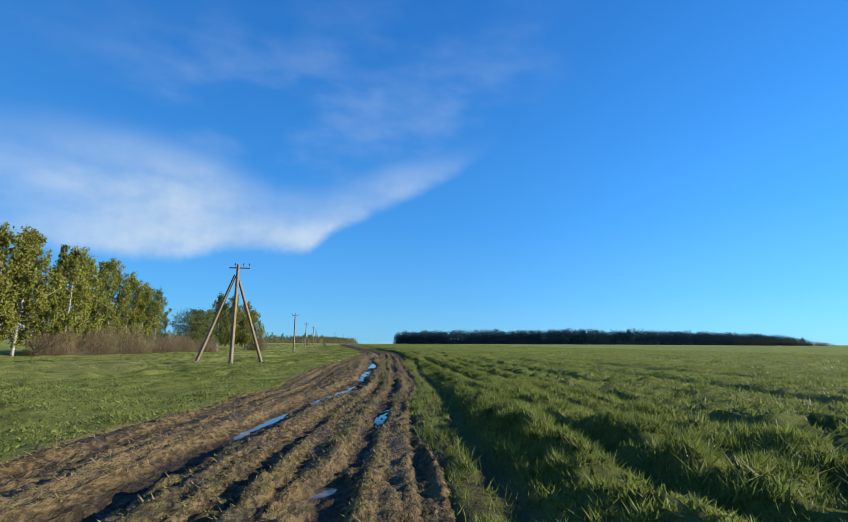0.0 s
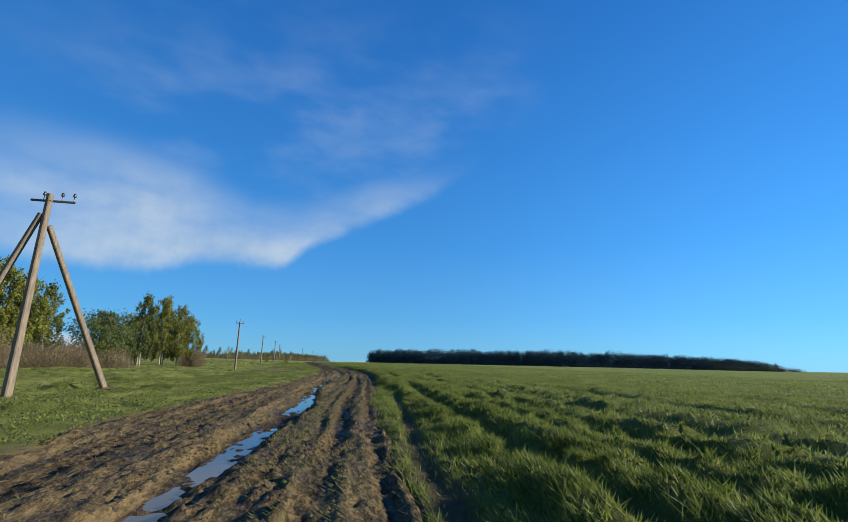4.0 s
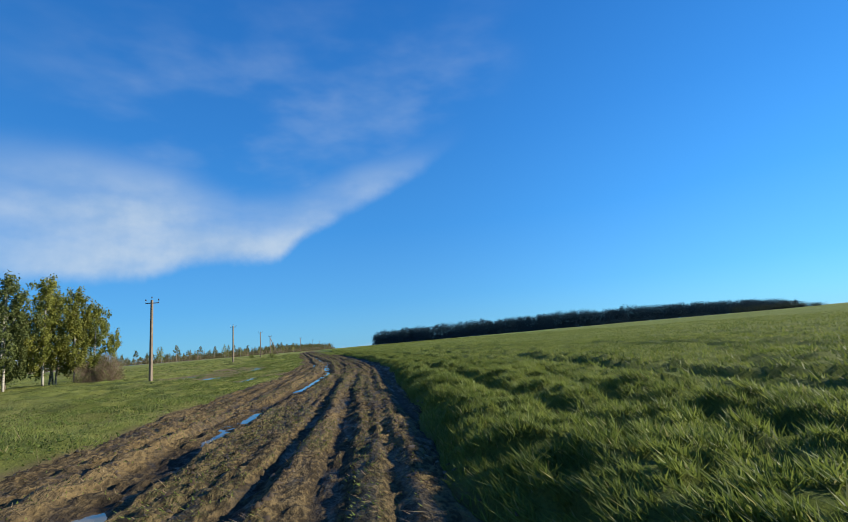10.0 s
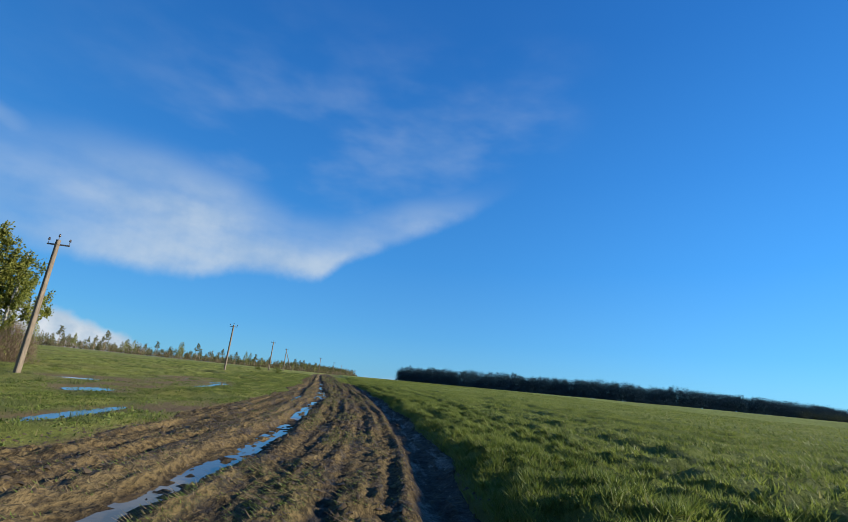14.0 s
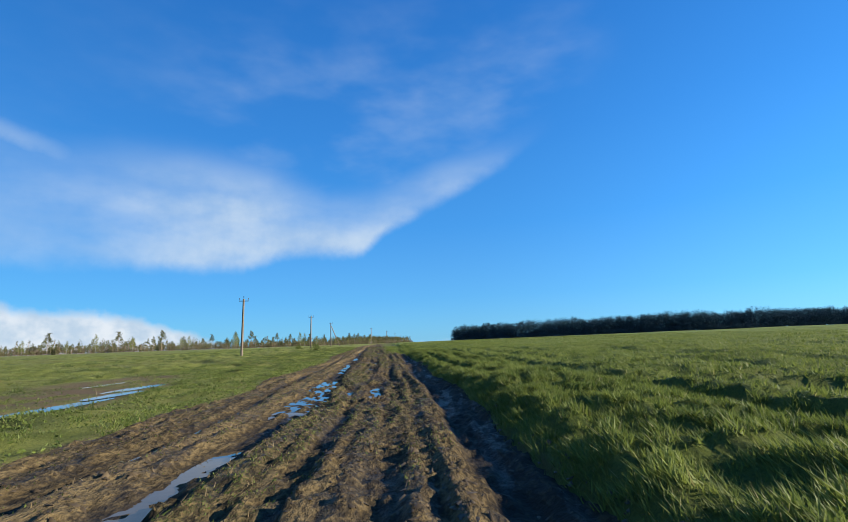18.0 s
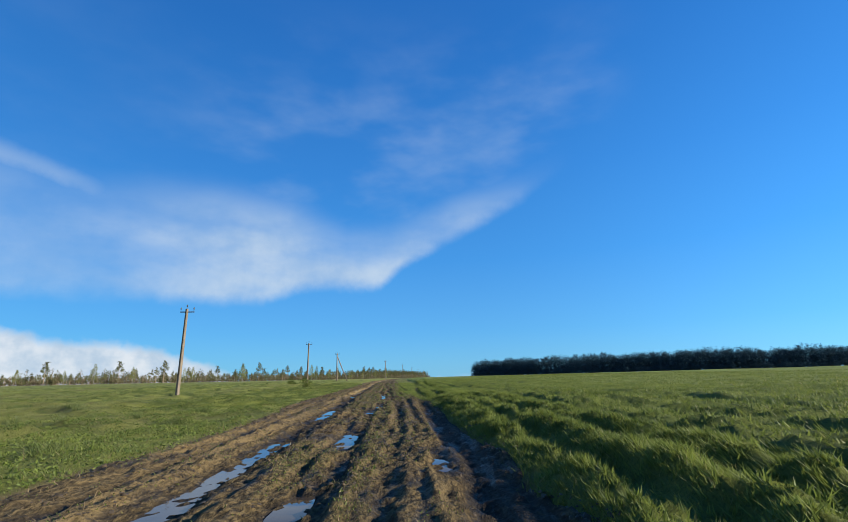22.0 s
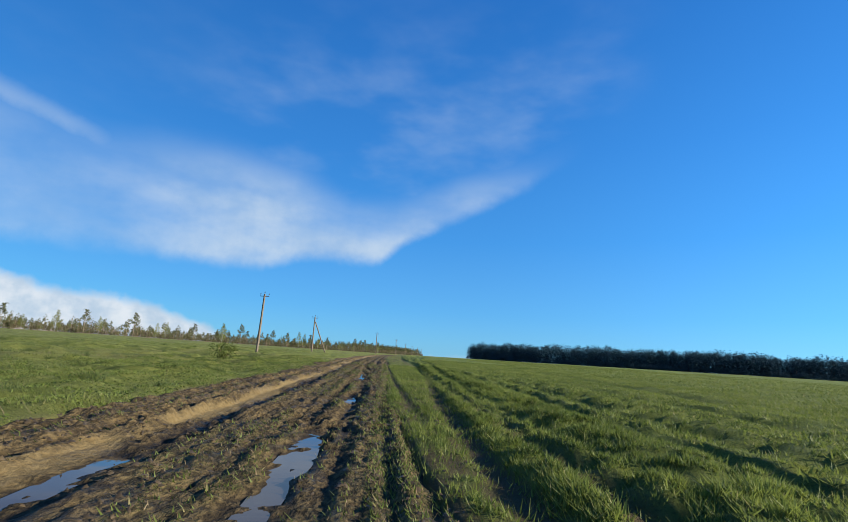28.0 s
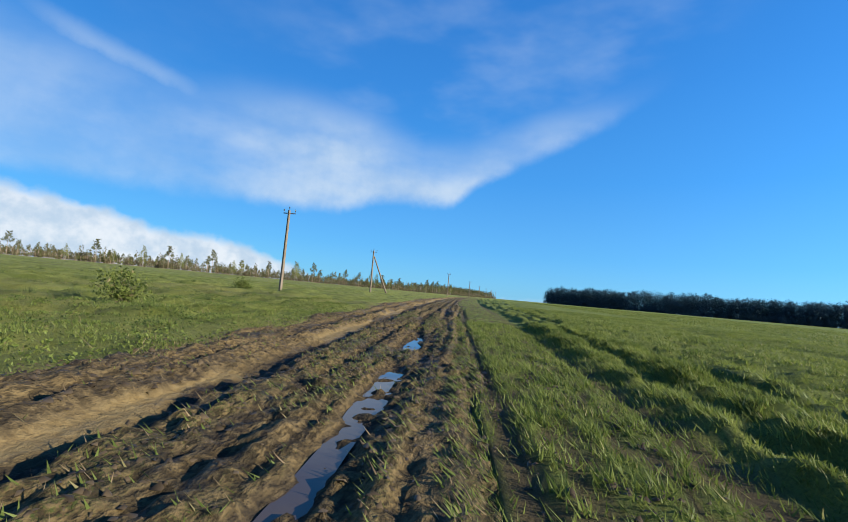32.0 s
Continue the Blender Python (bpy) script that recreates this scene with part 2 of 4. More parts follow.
def wet_rut_at(y):
    """Where the long wheel rut that holds the water runs."""
    return np.interp(y, [0, 12, 15, 19, 24, 36, 43, 48, 55, 61, 66, 70, 73, 81, 95, 105, 112, 122, 135, 148, 164, 200],
                     [-3.0, -2.95, -2.75, -2.3, -2.2, -1.9, -2.5, -2.9, -3.15, -3.3, -3.2, -2.9, -2.7, -2.5, -2.9, -2.7, -2.8, -3.2, -3.3, -3.3, -3.2, -3.2])


# puddles: where they begin and end along the road, offset from the wet rut or the track, half width, depth below the road
PUDDLES = [("wet", 8.5, 13, .2, .085), ("wet", 13.6, 20.9, .22, .085), ("wet", 22, 31, .25, .085), ("wet", 32.5, 42, .34, .075), ("wet", 43, 58, .27, .085), ("wet", 60.5, 66, .3, .08),
           ("wet", 70, 88, .28, .085), ("wet", 88.5, 100, .26, .085), ("wet", 102, 112.5, .60, .055), ("wet", 115.5, 126, .28, .085), ("wet", 130, 136, .27, .085), ("wet", 146.5, 149.8, .27, .08),
           (-.95, 104.8, 109, .30, .08), (-1.75, 105.5, 108.2, .2, .07), (-1.5, 118, 120.5, .22, .09), (-1.6, 123.5, 127.5, .26, .09), (.55, 121, 123.4, .22, .09),
           (-1.55, 132, 134.5, .24, .09), (-1.2, 135, 138.5, .24, .09), (-1.05, 142.5, 152.5, .25, .075), (-.85, 156.5, 159.5, .22, .09), (-1.05, 165.5, 173, .19, .09), (-1.1, 174.5, 179, .2, .09),
           (-4.1, 96.5, 104.8, .17, .085), (-5.15, 83.6, 86.6, .10, .085), (-.5, 9.5, 13.5, .17, .10), (-.85, 4.8, 6.2, .18, .10)]


def hold_water(u, y, z):
    """Presses the hollows that hold the puddles into the relief z."""
    for at, y0, y1, half, deep in PUDDLES:
        on = (y > y0 - 0.6) & (y < y1 + 0.6)
        if not on.any():
            continue
        uu, yy = u[on], y[on]
        mid = wet_rut_at(yy) if at == "wet" else at
        edge = half * (0.55 + 0.9 * vnoise(yy / 0.9, yy * 0, 57))
        w = np.exp(-(np.abs(uu - mid) / (edge + 0.04)) ** 4) * sstep(yy, y0 - 0.5, y0 + 0.5) * sstep(-yy, -y1 - 0.5, -y1 + 0.5)
        ends = sstep(yy, y0 - 0.5, y0 + 0.5) * sstep(-yy, -y1 - 0.5, -y1 + 0.5)
        bank = np.exp(-(np.abs(uu - mid) / (half * 1.5 + 0.14)) ** 4) * ends
        zz = z[on]
        zz = zz + np.clip(-deep + 0.05 - zz, 0, 1) * bank
        z[on] = zz * (1 - w) + (-deep - 0.03) * w
    return z


def ridges(u, y):
    """Long narrow ridges and grooves that the wheels have drawn out, 0 to 1."""
    return fbm((u + 0.25 * vnoise(y / 3.0, u * 0, 93)) / 0.19, y / 6.0, 95, 2)


def clay_strip(u, y):
    """The smooth ochre wheel rut of the upper road."""
    c = wet_rut_at(y) - 0.40 + 0.3 * (vnoise(y / 6.0, y * 0, 51) - 0.5)
    w = 0.24 * (0.3 + 1.1 * vnoise(y / 1.6, y * 0, 53)) + 0.09 * (vnoise(u / 0.2, y / 0.3, 59) - 0.5)
    return np.exp(-((u - c) / w) ** 4) * sstep(y, 142, 153) * (0.2 + 0.8 * sstep(vnoise(y / 2.6, y * 0 + 3, 56), 0.25, 0.5))


def road_relief(u, y):
    z = rut(u, y, -0.55, 0.22, 0.10, 1) + rut(u, y, 0.95, 0.28, 0.13, 2, 0.3) - 0.12 * np.exp(-((u - 1.15) / 0.45) ** 4) * sstep(y, 56, 72) * sstep(-y, -140, -128)
    z = z + rut(u, y, -1.35, 0.20, 0.09, 3) + rut(u, y, 0.25, 0.13, 0.06, 7) + rut(u, y, -1.95, 0.15, 0.06, 8, 0.6)
    wr = u - wet_rut_at(y) - 0.16 * (vnoise(y / 1.1, y * 0 + 2, 44) - 0.5)
    z = z - 0.14 * np.exp(-(wr / 0.33) ** 4) + 0.06 * np.exp(-((wr + 0.8) / 0.28) ** 2) + 0.04 * np.exp(-((wr - 0.7) / 0.25) ** 2)
    z = z + rut(u, y, -4.55, 0.24, 0.12, 5, 0.8) + rut(u, y, -3.9, 0.14, 0.06, 9, 0.8) + rut(u, y, -5.15, 0.14, 0.06, 10, 0.5)
    far = sstep(y, 138, 150)
    rough = (0.45 + 0.9 * vnoise(u / 1.3, y / 4.0, 91)) * (1 + 0.10 * far)
    side = u + 0.25 * vnoise(y / 3.0, u * 0, 93)
    z = z + 0.13 * (ridges(u, y) - 0.5)
    clay = clay_strip(u, y)
    z = z * (1 - clay) - 0.09 * clay - 0.14 * far * np.exp(-((wr + 1.02 + 0.2 * (vnoise(y / 3.0, y * 0, 58) - 0.5)) / 0.17) ** 4) + 0.05 * far * np.exp(-((wr + 0.74) / 0.10) ** 2)
    rough = rough * (1 - 0.85 * clay)
    z = hold_water(np.asarray(u, float), np.asarray(y, float), np.array(z, float))
    lump = fbm(u / 0.40, y / 0.50, 71, 2) - 0.5
    clod = vnoise(side / 0.13 + 3, y / 0.21, 81) ** 2 + 0.7 * vnoise(u / 0.10 + 3, y / 0.14, 83) ** 2
    lug = np.sin(y * 2 * np.pi / 0.30 + np.abs(side) * 14) * 0.014 * sstep(vnoise(u / 0.35, y / 9.0, 97), 0.5, 0.7)
    return z + rough * (0.05 * lump + 0.085 * (clod - 0.4)) + lug


def road_z(x, y):
    u = x - track(y)
    z = base_z(x, y) + road_relief(u, y)
    return z - 0.45 * sstep(mud_left(y) - u, -0.1, 0.6) - 0.80 * sstep(u - mud_right(y), -0.10, 0.40)


# wheel lanes pressed into the field's edge: along the road, offset from the track, half width, from, to
LANES = [([2, 12, 26, 32, 42], [1.1, 1.22, 1.0, 1.4, 1.75], 0.2, 2, 42), ([140, 150, 155, 160, 167, 185], [1.6, 1.78, 1.92, 2.1, 2.6, 3.2], 0.27, 142, 200),
         ([140, 150, 162, 185], [2.5, 2.7, 3.6, 4.4], 0.22, 140, 200), ([148, 156, 160, 168, 180], [1.3, 1.05, 0.9, 0.62, 0.5], 0.16, 154, 200)]


def furrows(u, y):
    """Trodden lanes in the crop, along the road; 1 in the lane."""
    v = np.zeros_like(u)
    for at, wide, seed in ((3.0, 0.30, 1), (4.0, 0.34, 6), (5.2, 0.36, 2), (7.2, 0.5, 3), (10.4, 0.5, 4), (14.5, 0.7, 5)):
        c = at + (0.15 if at < 2 else 0.9) * (vnoise(y / 30, y * 0 + seed, 130 + seed) - 0.5)
        on = sstep(vnoise(y / 13, y * 0 + seed * 7, 150 + seed), 0.12, 0.45)
        v = np.maximum(v, on * np.exp(-((u - c) / wide) ** 2))
    for lys, lus, wide, y0, y1 in LANES:
        c = np.interp(y, lys, lus) + 0.14 * (vnoise(y / 5, y * 0 + wide * 40, 171) - 0.5)
        v = np.maximum(v, np.exp(-((u - c) / (wide * (0.75 + 0.5 * vnoise(y / 2.0, y * 0 + 6, 173)))) ** 4) * sstep(y, y0 - 4, y0 + 4) * sstep(-y, -y1 - 4, -y1 + 4))
    return v


def clump(u, y):
    return sstep(fbm(u / 0.34, y / 0.40, 231, 2), 0.36, 0.62)


def crop_height(u, y):
    tall = sstep(y, 56, 74) * sstep(-y, -140, -128)
    h = (0.32 + 0.05 * tall) * sstep(u - crop_from(y), -0.2, 0.9) * (0.62 + 0.7 * fbm(u / 1.3, y / 1.9, 101, 3)) + (0.02 + 0.07 * (1 - sstep(fbm(u / 0.16, y / 0.3, 19, 2), 0.34, 0.6))) * sstep(u - mud_right(y), 0.0, 0.25)
    h = h * (1 - 0.40 * sstep(y, 134, 146))
    h = h * (1 - 0.72 * furrows(u, y)) - 0.05 * furrows(u, y) * sstep(-u, -3.4, -2.4)
    h = h + 0.15 * (clump(u, y) - 0.5) * sstep(u - crop_from(y), 0.0, 0.4) * sstep(-u, -14, -8)
    return h + (0.20 + 0.4 * sstep(u, 20, 80)) * sstep(u, 3, 9) * (fbm(u / 6.0, y / 4.5, 105, 2) - 0.5)


def tussock(u, y):
    return fbm(u / 0.9, y / 1.2, 111, 3)


def meadow_relief(u, y):
    return sstep(mud_left(y) - u, 0.0, 0.8) * (0.02 + 0.34 * (tussock(u, y) - 0.42) + 0.30 * (fbm(u / 6, y / 7, 115, 2) - 0.5) + 0.20 * (sstep(fbm(u / 2.4, y / 1.9, 117, 2), 0.53, 0.63) - 0.4) * sstep(-u, 6.5, 9))


def ground_z(x, y):
    u = x - track(y)
    inside = sstep(u - mud_left(y), 0.0, 0.45) * sstep(mud_right(y) - u, 0.0, 0.35)
    up = np.where(u > -2, crop_height(u, y), meadow_relief(u, y))
    drop = np.zeros_like(up)
    for cx, cy, rx, ry, d in BARE:
        q = ((x - cx) / rx) ** 2 + ((y - cy) / ry) ** 2
        up = up * (1 - 0.9 * np.exp(-(q / 6) ** 2))
        drop = np.maximum(drop, d * np.exp(-q * q))
    return base_z(x, y) - 0.5 * inside + up - drop


def bare_mask(x, y):
    """1 where the meadow is worn down to the soil."""
    v = np.zeros_like(x)
    for cx, cy, rx, ry, d in BARE[1:]:
        q = ((x - cx) / (rx * 1.9)) ** 2 + ((y - cy) / (ry * 1.3)) ** 2
        v = np.maximum(v, np.exp(-q * q) * (0.5 + 0.5 * sstep(fbm(x / 0.8, y / 0.8, 7), 0.30, 0.50)))
    return v


# hollows in the meadow: x, y, half sizes, depth
BARE = [(-4.5, 24.5, 0.9, 2.0, 0.07), (-2.4, 84.8, 0.45, 3.0, 0.10), (-5.35, 105.8, 0.65, 3.0, 0.10), (-5.8, 109.3, 0.55, 1.7, 0.10), (-6.7, 112.2, 0.6, 2.1, 0.10), (-7.1, 94.3, 1.1, 1.6, 0.10),
        (-11.8, 101.7, 1.7, 0.9, 0.10), (-8.3, 110.0, 1.6, 4.5, 0.04), (-10.2, 116.5, 1.5, 4.0, 0.04), (-8.6, 104.5, 1.0, 2.2, 0.04), (-1.2, 89.5, 0.7, 2.4, 0.04), (-9.9, 114.8, 0.4, 1.6, 0.10), (-10.3, 103.4, 2.2, 2.6, 0.04), (-7.4, 98.5, 1.3, 2.6, 0.04)]


def graded(lo, hi, start, far_lo, far_hi, growth=1.13):
    """Lines at an even step from lo to hi, then wider and wider out to both far ends."""
    mid = list(np.arange(lo, hi, start))
    a, s, low = lo, start, []
    while a > far_lo:
        s *= growth
        a -= s
        low.append(a)
    a, s, high = mid[-1], start, []
    while a < far_hi:
        s *= growth
        a += s
        high.append(a)
    return np.array(low[::-1] + mid + high)


def mesh_from(name, co, faces, smooth=True):
    me = bpy.data.meshes.new(name)
    k = faces.shape[1]
    me.vertices.add(len(co))
    me.vertices.foreach_set("co", np.asarray(co, np.float32).ravel())
    me.loops.add(faces.size)
    me.loops.foreach_set("vertex_index", faces.astype(np.int32).ravel())
    me.polygons.add(len(faces))
    me.polygons.foreach_set("loop_start", np.arange(0, faces.size, k, dtype=np.int32))
    me.polygons.foreach_set("use_smooth", np.full(len(faces), smooth))
    me.update(calc_edges=True)

    return me


def sheet(name, us, ys, zf, material):
    U, Y = np.meshgrid(us, ys)
    X = U + track(Y)
    Z = zf(X, Y)
    n, m = U.shape
    idx = np.arange(n * m).reshape(n, m)
    faces = np.stack([idx[:-1, :-1], idx[:-1, 1:], idx[1:, 1:], idx[1:, :-1]], -1).reshape(-1, 4)
    me = mesh_from(name, np.stack([X, Y, Z], -1).reshape(-1, 3), faces)
    me.materials.append(material)
    return new(name, me), U.ravel(), Y.ravel()


def attribute(me, name, values):
    at = me.attributes.new(name, "FLOAT", "POINT")
    at.data.foreach_set("value", np.asarray(values, np.float32))


# ---- materials ----
def material(name):
    m = bpy.data.materials.new(name)
    m.use_nodes = True
    g = Graph(m.node_tree)
    bsdf = g.n("ShaderNodeBsdfPrincipled")
    out = g.n("ShaderNodeOutputMaterial")
    g.t.links.new(bsdf.outputs[0], out.inputs[0])
    pos = g.n("ShaderNodeNewGeometry").outputs["Position"]
    return m, g, bsdf, pos


def bump(g, bsdf, height, strength, distance):
    b = g.n("ShaderNodeBump", Strength=strength, Distance=distance, Height=height)
    g.put(bsdf.inputs["Normal"], b.outputs[0])


def attr(g, name):
    nd = g.n("ShaderNodeAttribute")
    nd.attribute_name = name
    return nd.outputs["Fac"]


def mat_mud():
    m, g, b, p = material("wet_mud")
    sand, low = attr(g, "sand"), attr(g, "low")
    green = attr(g, "green")
    n1, n2, n3 = g.noise(p, 1.1, 4), g.noise(p, 9.0, 5, 0.65), g.noise(p, 45.0, 4, 0.7)
    brown = g.mix(g.step(n1, 0.3, 0.7), (0.066, 0.046, 0.020), (0.120, 0.085, 0.037))
    brown = g.mix(g.step(n2, 0.42, 0.78, 0.0, 0.7), brown, (0.156, 0.115, 0.056))
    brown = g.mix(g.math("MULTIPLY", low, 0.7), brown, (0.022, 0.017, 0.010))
    tan = g.mix(n2, (0.129, 0.089, 0.039), (0.195, 0.143, 0.066))
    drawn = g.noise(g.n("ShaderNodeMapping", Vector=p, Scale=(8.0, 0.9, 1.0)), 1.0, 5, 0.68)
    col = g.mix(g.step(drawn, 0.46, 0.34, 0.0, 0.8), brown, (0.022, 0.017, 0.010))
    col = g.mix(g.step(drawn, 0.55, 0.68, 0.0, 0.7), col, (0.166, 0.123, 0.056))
    veg = g.mix(n3, (0.027, 0.039, 0.008), (0.058, 0.073, 0.018))
    col = g.mix(g.math("MULTIPLY", green, g.step(n3, 0.42, 0.6), clamp=True), col, veg)
    churn = g.n("ShaderNodeMapping", Vector=p, Scale=(1.0, 0.6, 1.0))
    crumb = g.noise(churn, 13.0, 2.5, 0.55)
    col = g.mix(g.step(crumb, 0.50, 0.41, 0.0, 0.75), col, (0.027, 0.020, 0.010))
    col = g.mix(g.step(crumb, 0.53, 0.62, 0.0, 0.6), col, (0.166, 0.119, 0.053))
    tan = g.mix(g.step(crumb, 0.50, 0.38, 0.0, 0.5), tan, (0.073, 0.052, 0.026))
    col = g.mix(g.math("MULTIPLY", sand, g.step(n2, 0.0, 0.45), clamp=True), col, tan)
    # low also carries the painted shade band beside the crop
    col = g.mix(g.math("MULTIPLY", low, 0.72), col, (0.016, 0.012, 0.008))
    soak = g.step(g.noise(g.n("ShaderNodeMapping", Vector=p, Scale=(2.4, 0.42, 1.0)), 1.0, 4, 0.6), 0.50, 0.60)
    col = g.mix(g.math("MULTIPLY", soak, g.step(n2, 0.62, 0.40, 0.15, 0.75)), col, (0.022, 0.017, 0.010))
    clay = attr(g, "clay")
    col = g.mix(clay, col, g.mix(g.step(n2, 0.3, 0.7), (0.176, 0.123, 0.050), (0.229, 0.170, 0.076)))
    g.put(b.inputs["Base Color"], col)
    g.put(b.inputs["Roughness"], g.math("ADD", g.math("MULTIPLY", g.step(low, 0.35, 1.0, 0.95, 0.68), g.step(soak, 0.0, 1.0, 1.0, 0.6)), g.math("MULTIPLY", n2, 0.1)))
    b.inputs["Specular IOR Level"].default_value = 0.16
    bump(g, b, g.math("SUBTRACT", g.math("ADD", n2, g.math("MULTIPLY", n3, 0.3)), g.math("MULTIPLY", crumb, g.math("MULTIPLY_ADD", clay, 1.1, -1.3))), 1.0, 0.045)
    return m


def mat_ground():
    m, g, b, p = material("grassland")
    crop, bare = attr(g, "crop"), attr(g, "bare")
    n1, n2, n3 = g.noise(p, 0.07, 4), g.noise(p, 0.9, 5, 0.6), g.noise(p, 22.0, 5, 0.75)
    streak = g.noise(g.n("ShaderNodeMapping", Vector=p, Scale=(0.9, 0.16, 1.0)), 1.0, 4, 0.6)
    field = g.mix(g.step(n2, 0.3, 0.7), (0.118, 0.155, 0.025), (0.217, 0.251, 0.051))
    field = g.mix(g.step(streak, 0.5, 0.72, 0.0, 0.55), field, (0.241, 0.267, 0.067))
    field = g.mix(g.step(n1, 0.45, 0.7, 0.0, 0.45), field, (0.222, 0.246, 0.064))
    lea = g.mix(g.step(n2, 0.32, 0.68), (0.141, 0.169, 0.029), (0.283, 0.300, 0.070))
    lea = g.mix(g.step(n1, 0.45, 0.65, 0.0, 0.6), lea, (0.217, 0.201, 0.067))
    patch = g.noise(p, 0.22, 4, 0.6)
    lea = g.mix(g.step(patch, 0.52, 0.66, 0.0, 0.6), lea, (0.057, 0.084, 0.020))
    col = g.mix(crop, lea, field)
    col = g.mix(g.step(n3, 0.45, 0.66, 0.0, 0.5), col, (0.035, 0.057, 0.012))
    soil = g.mix(crop, g.mix(n3, (0.120, 0.082, 0.045), (0.245, 0.172, 0.100)), g.mix(n3, (0.060, 0.042, 0.024), (0.150, 0.106, 0.062)))
    col = g.mix(bare, col, soil)
    g.put(b.inputs["Base Color"], col)
    b.inputs["Roughness"].default_value = 0.9
    b.inputs["Specular IOR Level"].default_value = 0.15
    bump(g, b, g.math("ADD", g.math("MULTIPLY", n3, 1.5), g.math("MULTIPLY", n2, 2.0)), 1.0, 0.12)
    return m


def mat_leaf(name, dark, light, dry=None, dry_part=0.0, through=0.25, gloss=0.25):
    m, g, b, p = material(name)
    rnd = g.n("ShaderNodeNewGeometry").outputs["Random Per Island"]
    big = g.noise(p, 0.32, 4, 0.65)
    col = g.mix(g.math("MULTIPLY_ADD", g.step(big, 0.32, 0.68), 0.55, g.math("MULTIPLY_ADD", rnd, 0.6, -0.08), clamp=True), dark, light)
    tree = g.n("ShaderNodeObjectInfo").outputs["Random"]
    col = g.mix(g.step(tree, 0.0, 1.0, 0.0, 0.45), col, tuple(c * 0.55 for c in light))
    if dry:
        col = g.mix(g.math("GREATER_THAN", rnd, 1.0 - dry_part), col, dry)
    g.put(b.inputs["Base Color"], col)
    b.inputs["Roughness"].default_value = 0.55
    b.inputs["Specular IOR Level"].default_value = gloss
    if through:
        t = g.n("ShaderNodeBsdfTranslucent", Color=col)
        mix = g.n("ShaderNodeMixShader", i0=through, i1=b.outputs[0], i2=t.outputs[0])
        out = next(n for n in g.t.nodes if n.type == "OUTPUT_MATERIAL")
        g.t.links.new(mix.outputs[0], out.inputs[0])
    return m


def mat_grain(name, dark, light, scale=(8, 8, 0.8), rough=0.8, relief=0.4, stain=None):
    m, g, b, p = material(name)
    obj = g.n("ShaderNodeTexCoord").outputs["Object"]
    n1 = g.noise(g.n("ShaderNodeMapping", Vector=obj, Scale=scale), 3.0, 5, 0.65)
    n2 = g.noise(obj, 1.1, 4)
    col = g.mix(g.step(n1, 0.3, 0.7), dark, light)
    if stain:
        col = g.mix(g.step(n2, 0.5, 0.7, 0.0, 0.7), col, stain)
    g.put(b.inputs["Base Color"], col)
    b.inputs["Roughness"].default_value = rough
    bump(g, b, n1, relief, 0.01)
    return m


def mat_birch():
    m, g, b, p = material("birch_bark")
    n = g.noise(g.n("ShaderNodeMapping", Vector=p, Scale=(1.2, 1.2, 5.0)), 2.2, 4, 0.6)
    g.put(b.inputs["Base Color"], g.mix(g.step(n, 0.52, 0.62), (0.340, 0.320, 0.272), (0.041, 0.034, 0.031)))
    b.inputs["Roughness"].default_value = 0.75
    return m


def mat_water():
    m, g, b, p = material("puddle_water")
    n = g.noise(p, 6.0, 3)
    g.put(b.inputs["Base Color"], g.mix(g.noise(p, 0.8, 3), (0.048, 0.035, 0.024), (0.082, 0.061, 0.042)))
    b.inputs["Roughness"].default_value = 0.04
    b.inputs["IOR"].default_value = 1.33
    b.inputs["Specular IOR Level"].default_value = 0.7
    bump(g, b, n, 0.06, 0.02)
    return m


MUD, GROUND, WATER = mat_mud(), mat_ground(), mat_water()
CROP = mat_leaf("crop_blades", (0.074, 0.109, 0.018), (0.228, 0.268, 0.058), (0.272, 0.258, 0.095), 0.03, 0.45)
MEADOW = mat_leaf("meadow_grass", (0.072, 0.107, 0.018), (0.205, 0.242, 0.055), (0.245, 0.211, 0.088), 0.06, 0.42)
HERB = mat_leaf("meadow_herbs", (0.045, 0.075, 0.014), (0.165, 0.205, 0.040), None, 0, 0.35)
STRAW = mat_leaf("dry_stalks", (0.116, 0.082, 0.041), (0.245, 0.184, 0.095), None, 0, 0.1)
BIRCH_LEAF = mat_leaf("birch_leaves", (0.105, 0.128, 0.018), (0.290, 0.296, 0.062), None, 0, 0.5)
DARK_LEAF = mat_leaf("alder_leaves", (0.071, 0.102, 0.026), (0.184, 0.214, 0.068), None, 0, 0.5)
FAR_LEAF = mat_leaf("far_leaves", (0.022, 0.038, 0.024), (0.050, 0.074, 0.040), None, 0, 0.2)
THICKET = mat_leaf("thicket", (0.080, 0.062, 0.034), (0.170, 0.132, 0.066), (0.115, 0.130, 0.042), 0.4, 0.3)
# far forest needles: blue haze of the distance is mixed into their colour
HAZED_NEEDLE = mat_leaf("hazed_needles", (0.018, 0.040, 0.058), (0.048, 0.088, 0.108), None, 0, 0.05, 0.02)
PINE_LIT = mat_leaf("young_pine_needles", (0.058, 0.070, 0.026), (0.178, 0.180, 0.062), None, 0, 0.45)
TWIG = mat_leaf("bare_twigs", (0.102, 0.073, 0.046), (0.197, 0.143, 0.094), None, 0, 0.0)
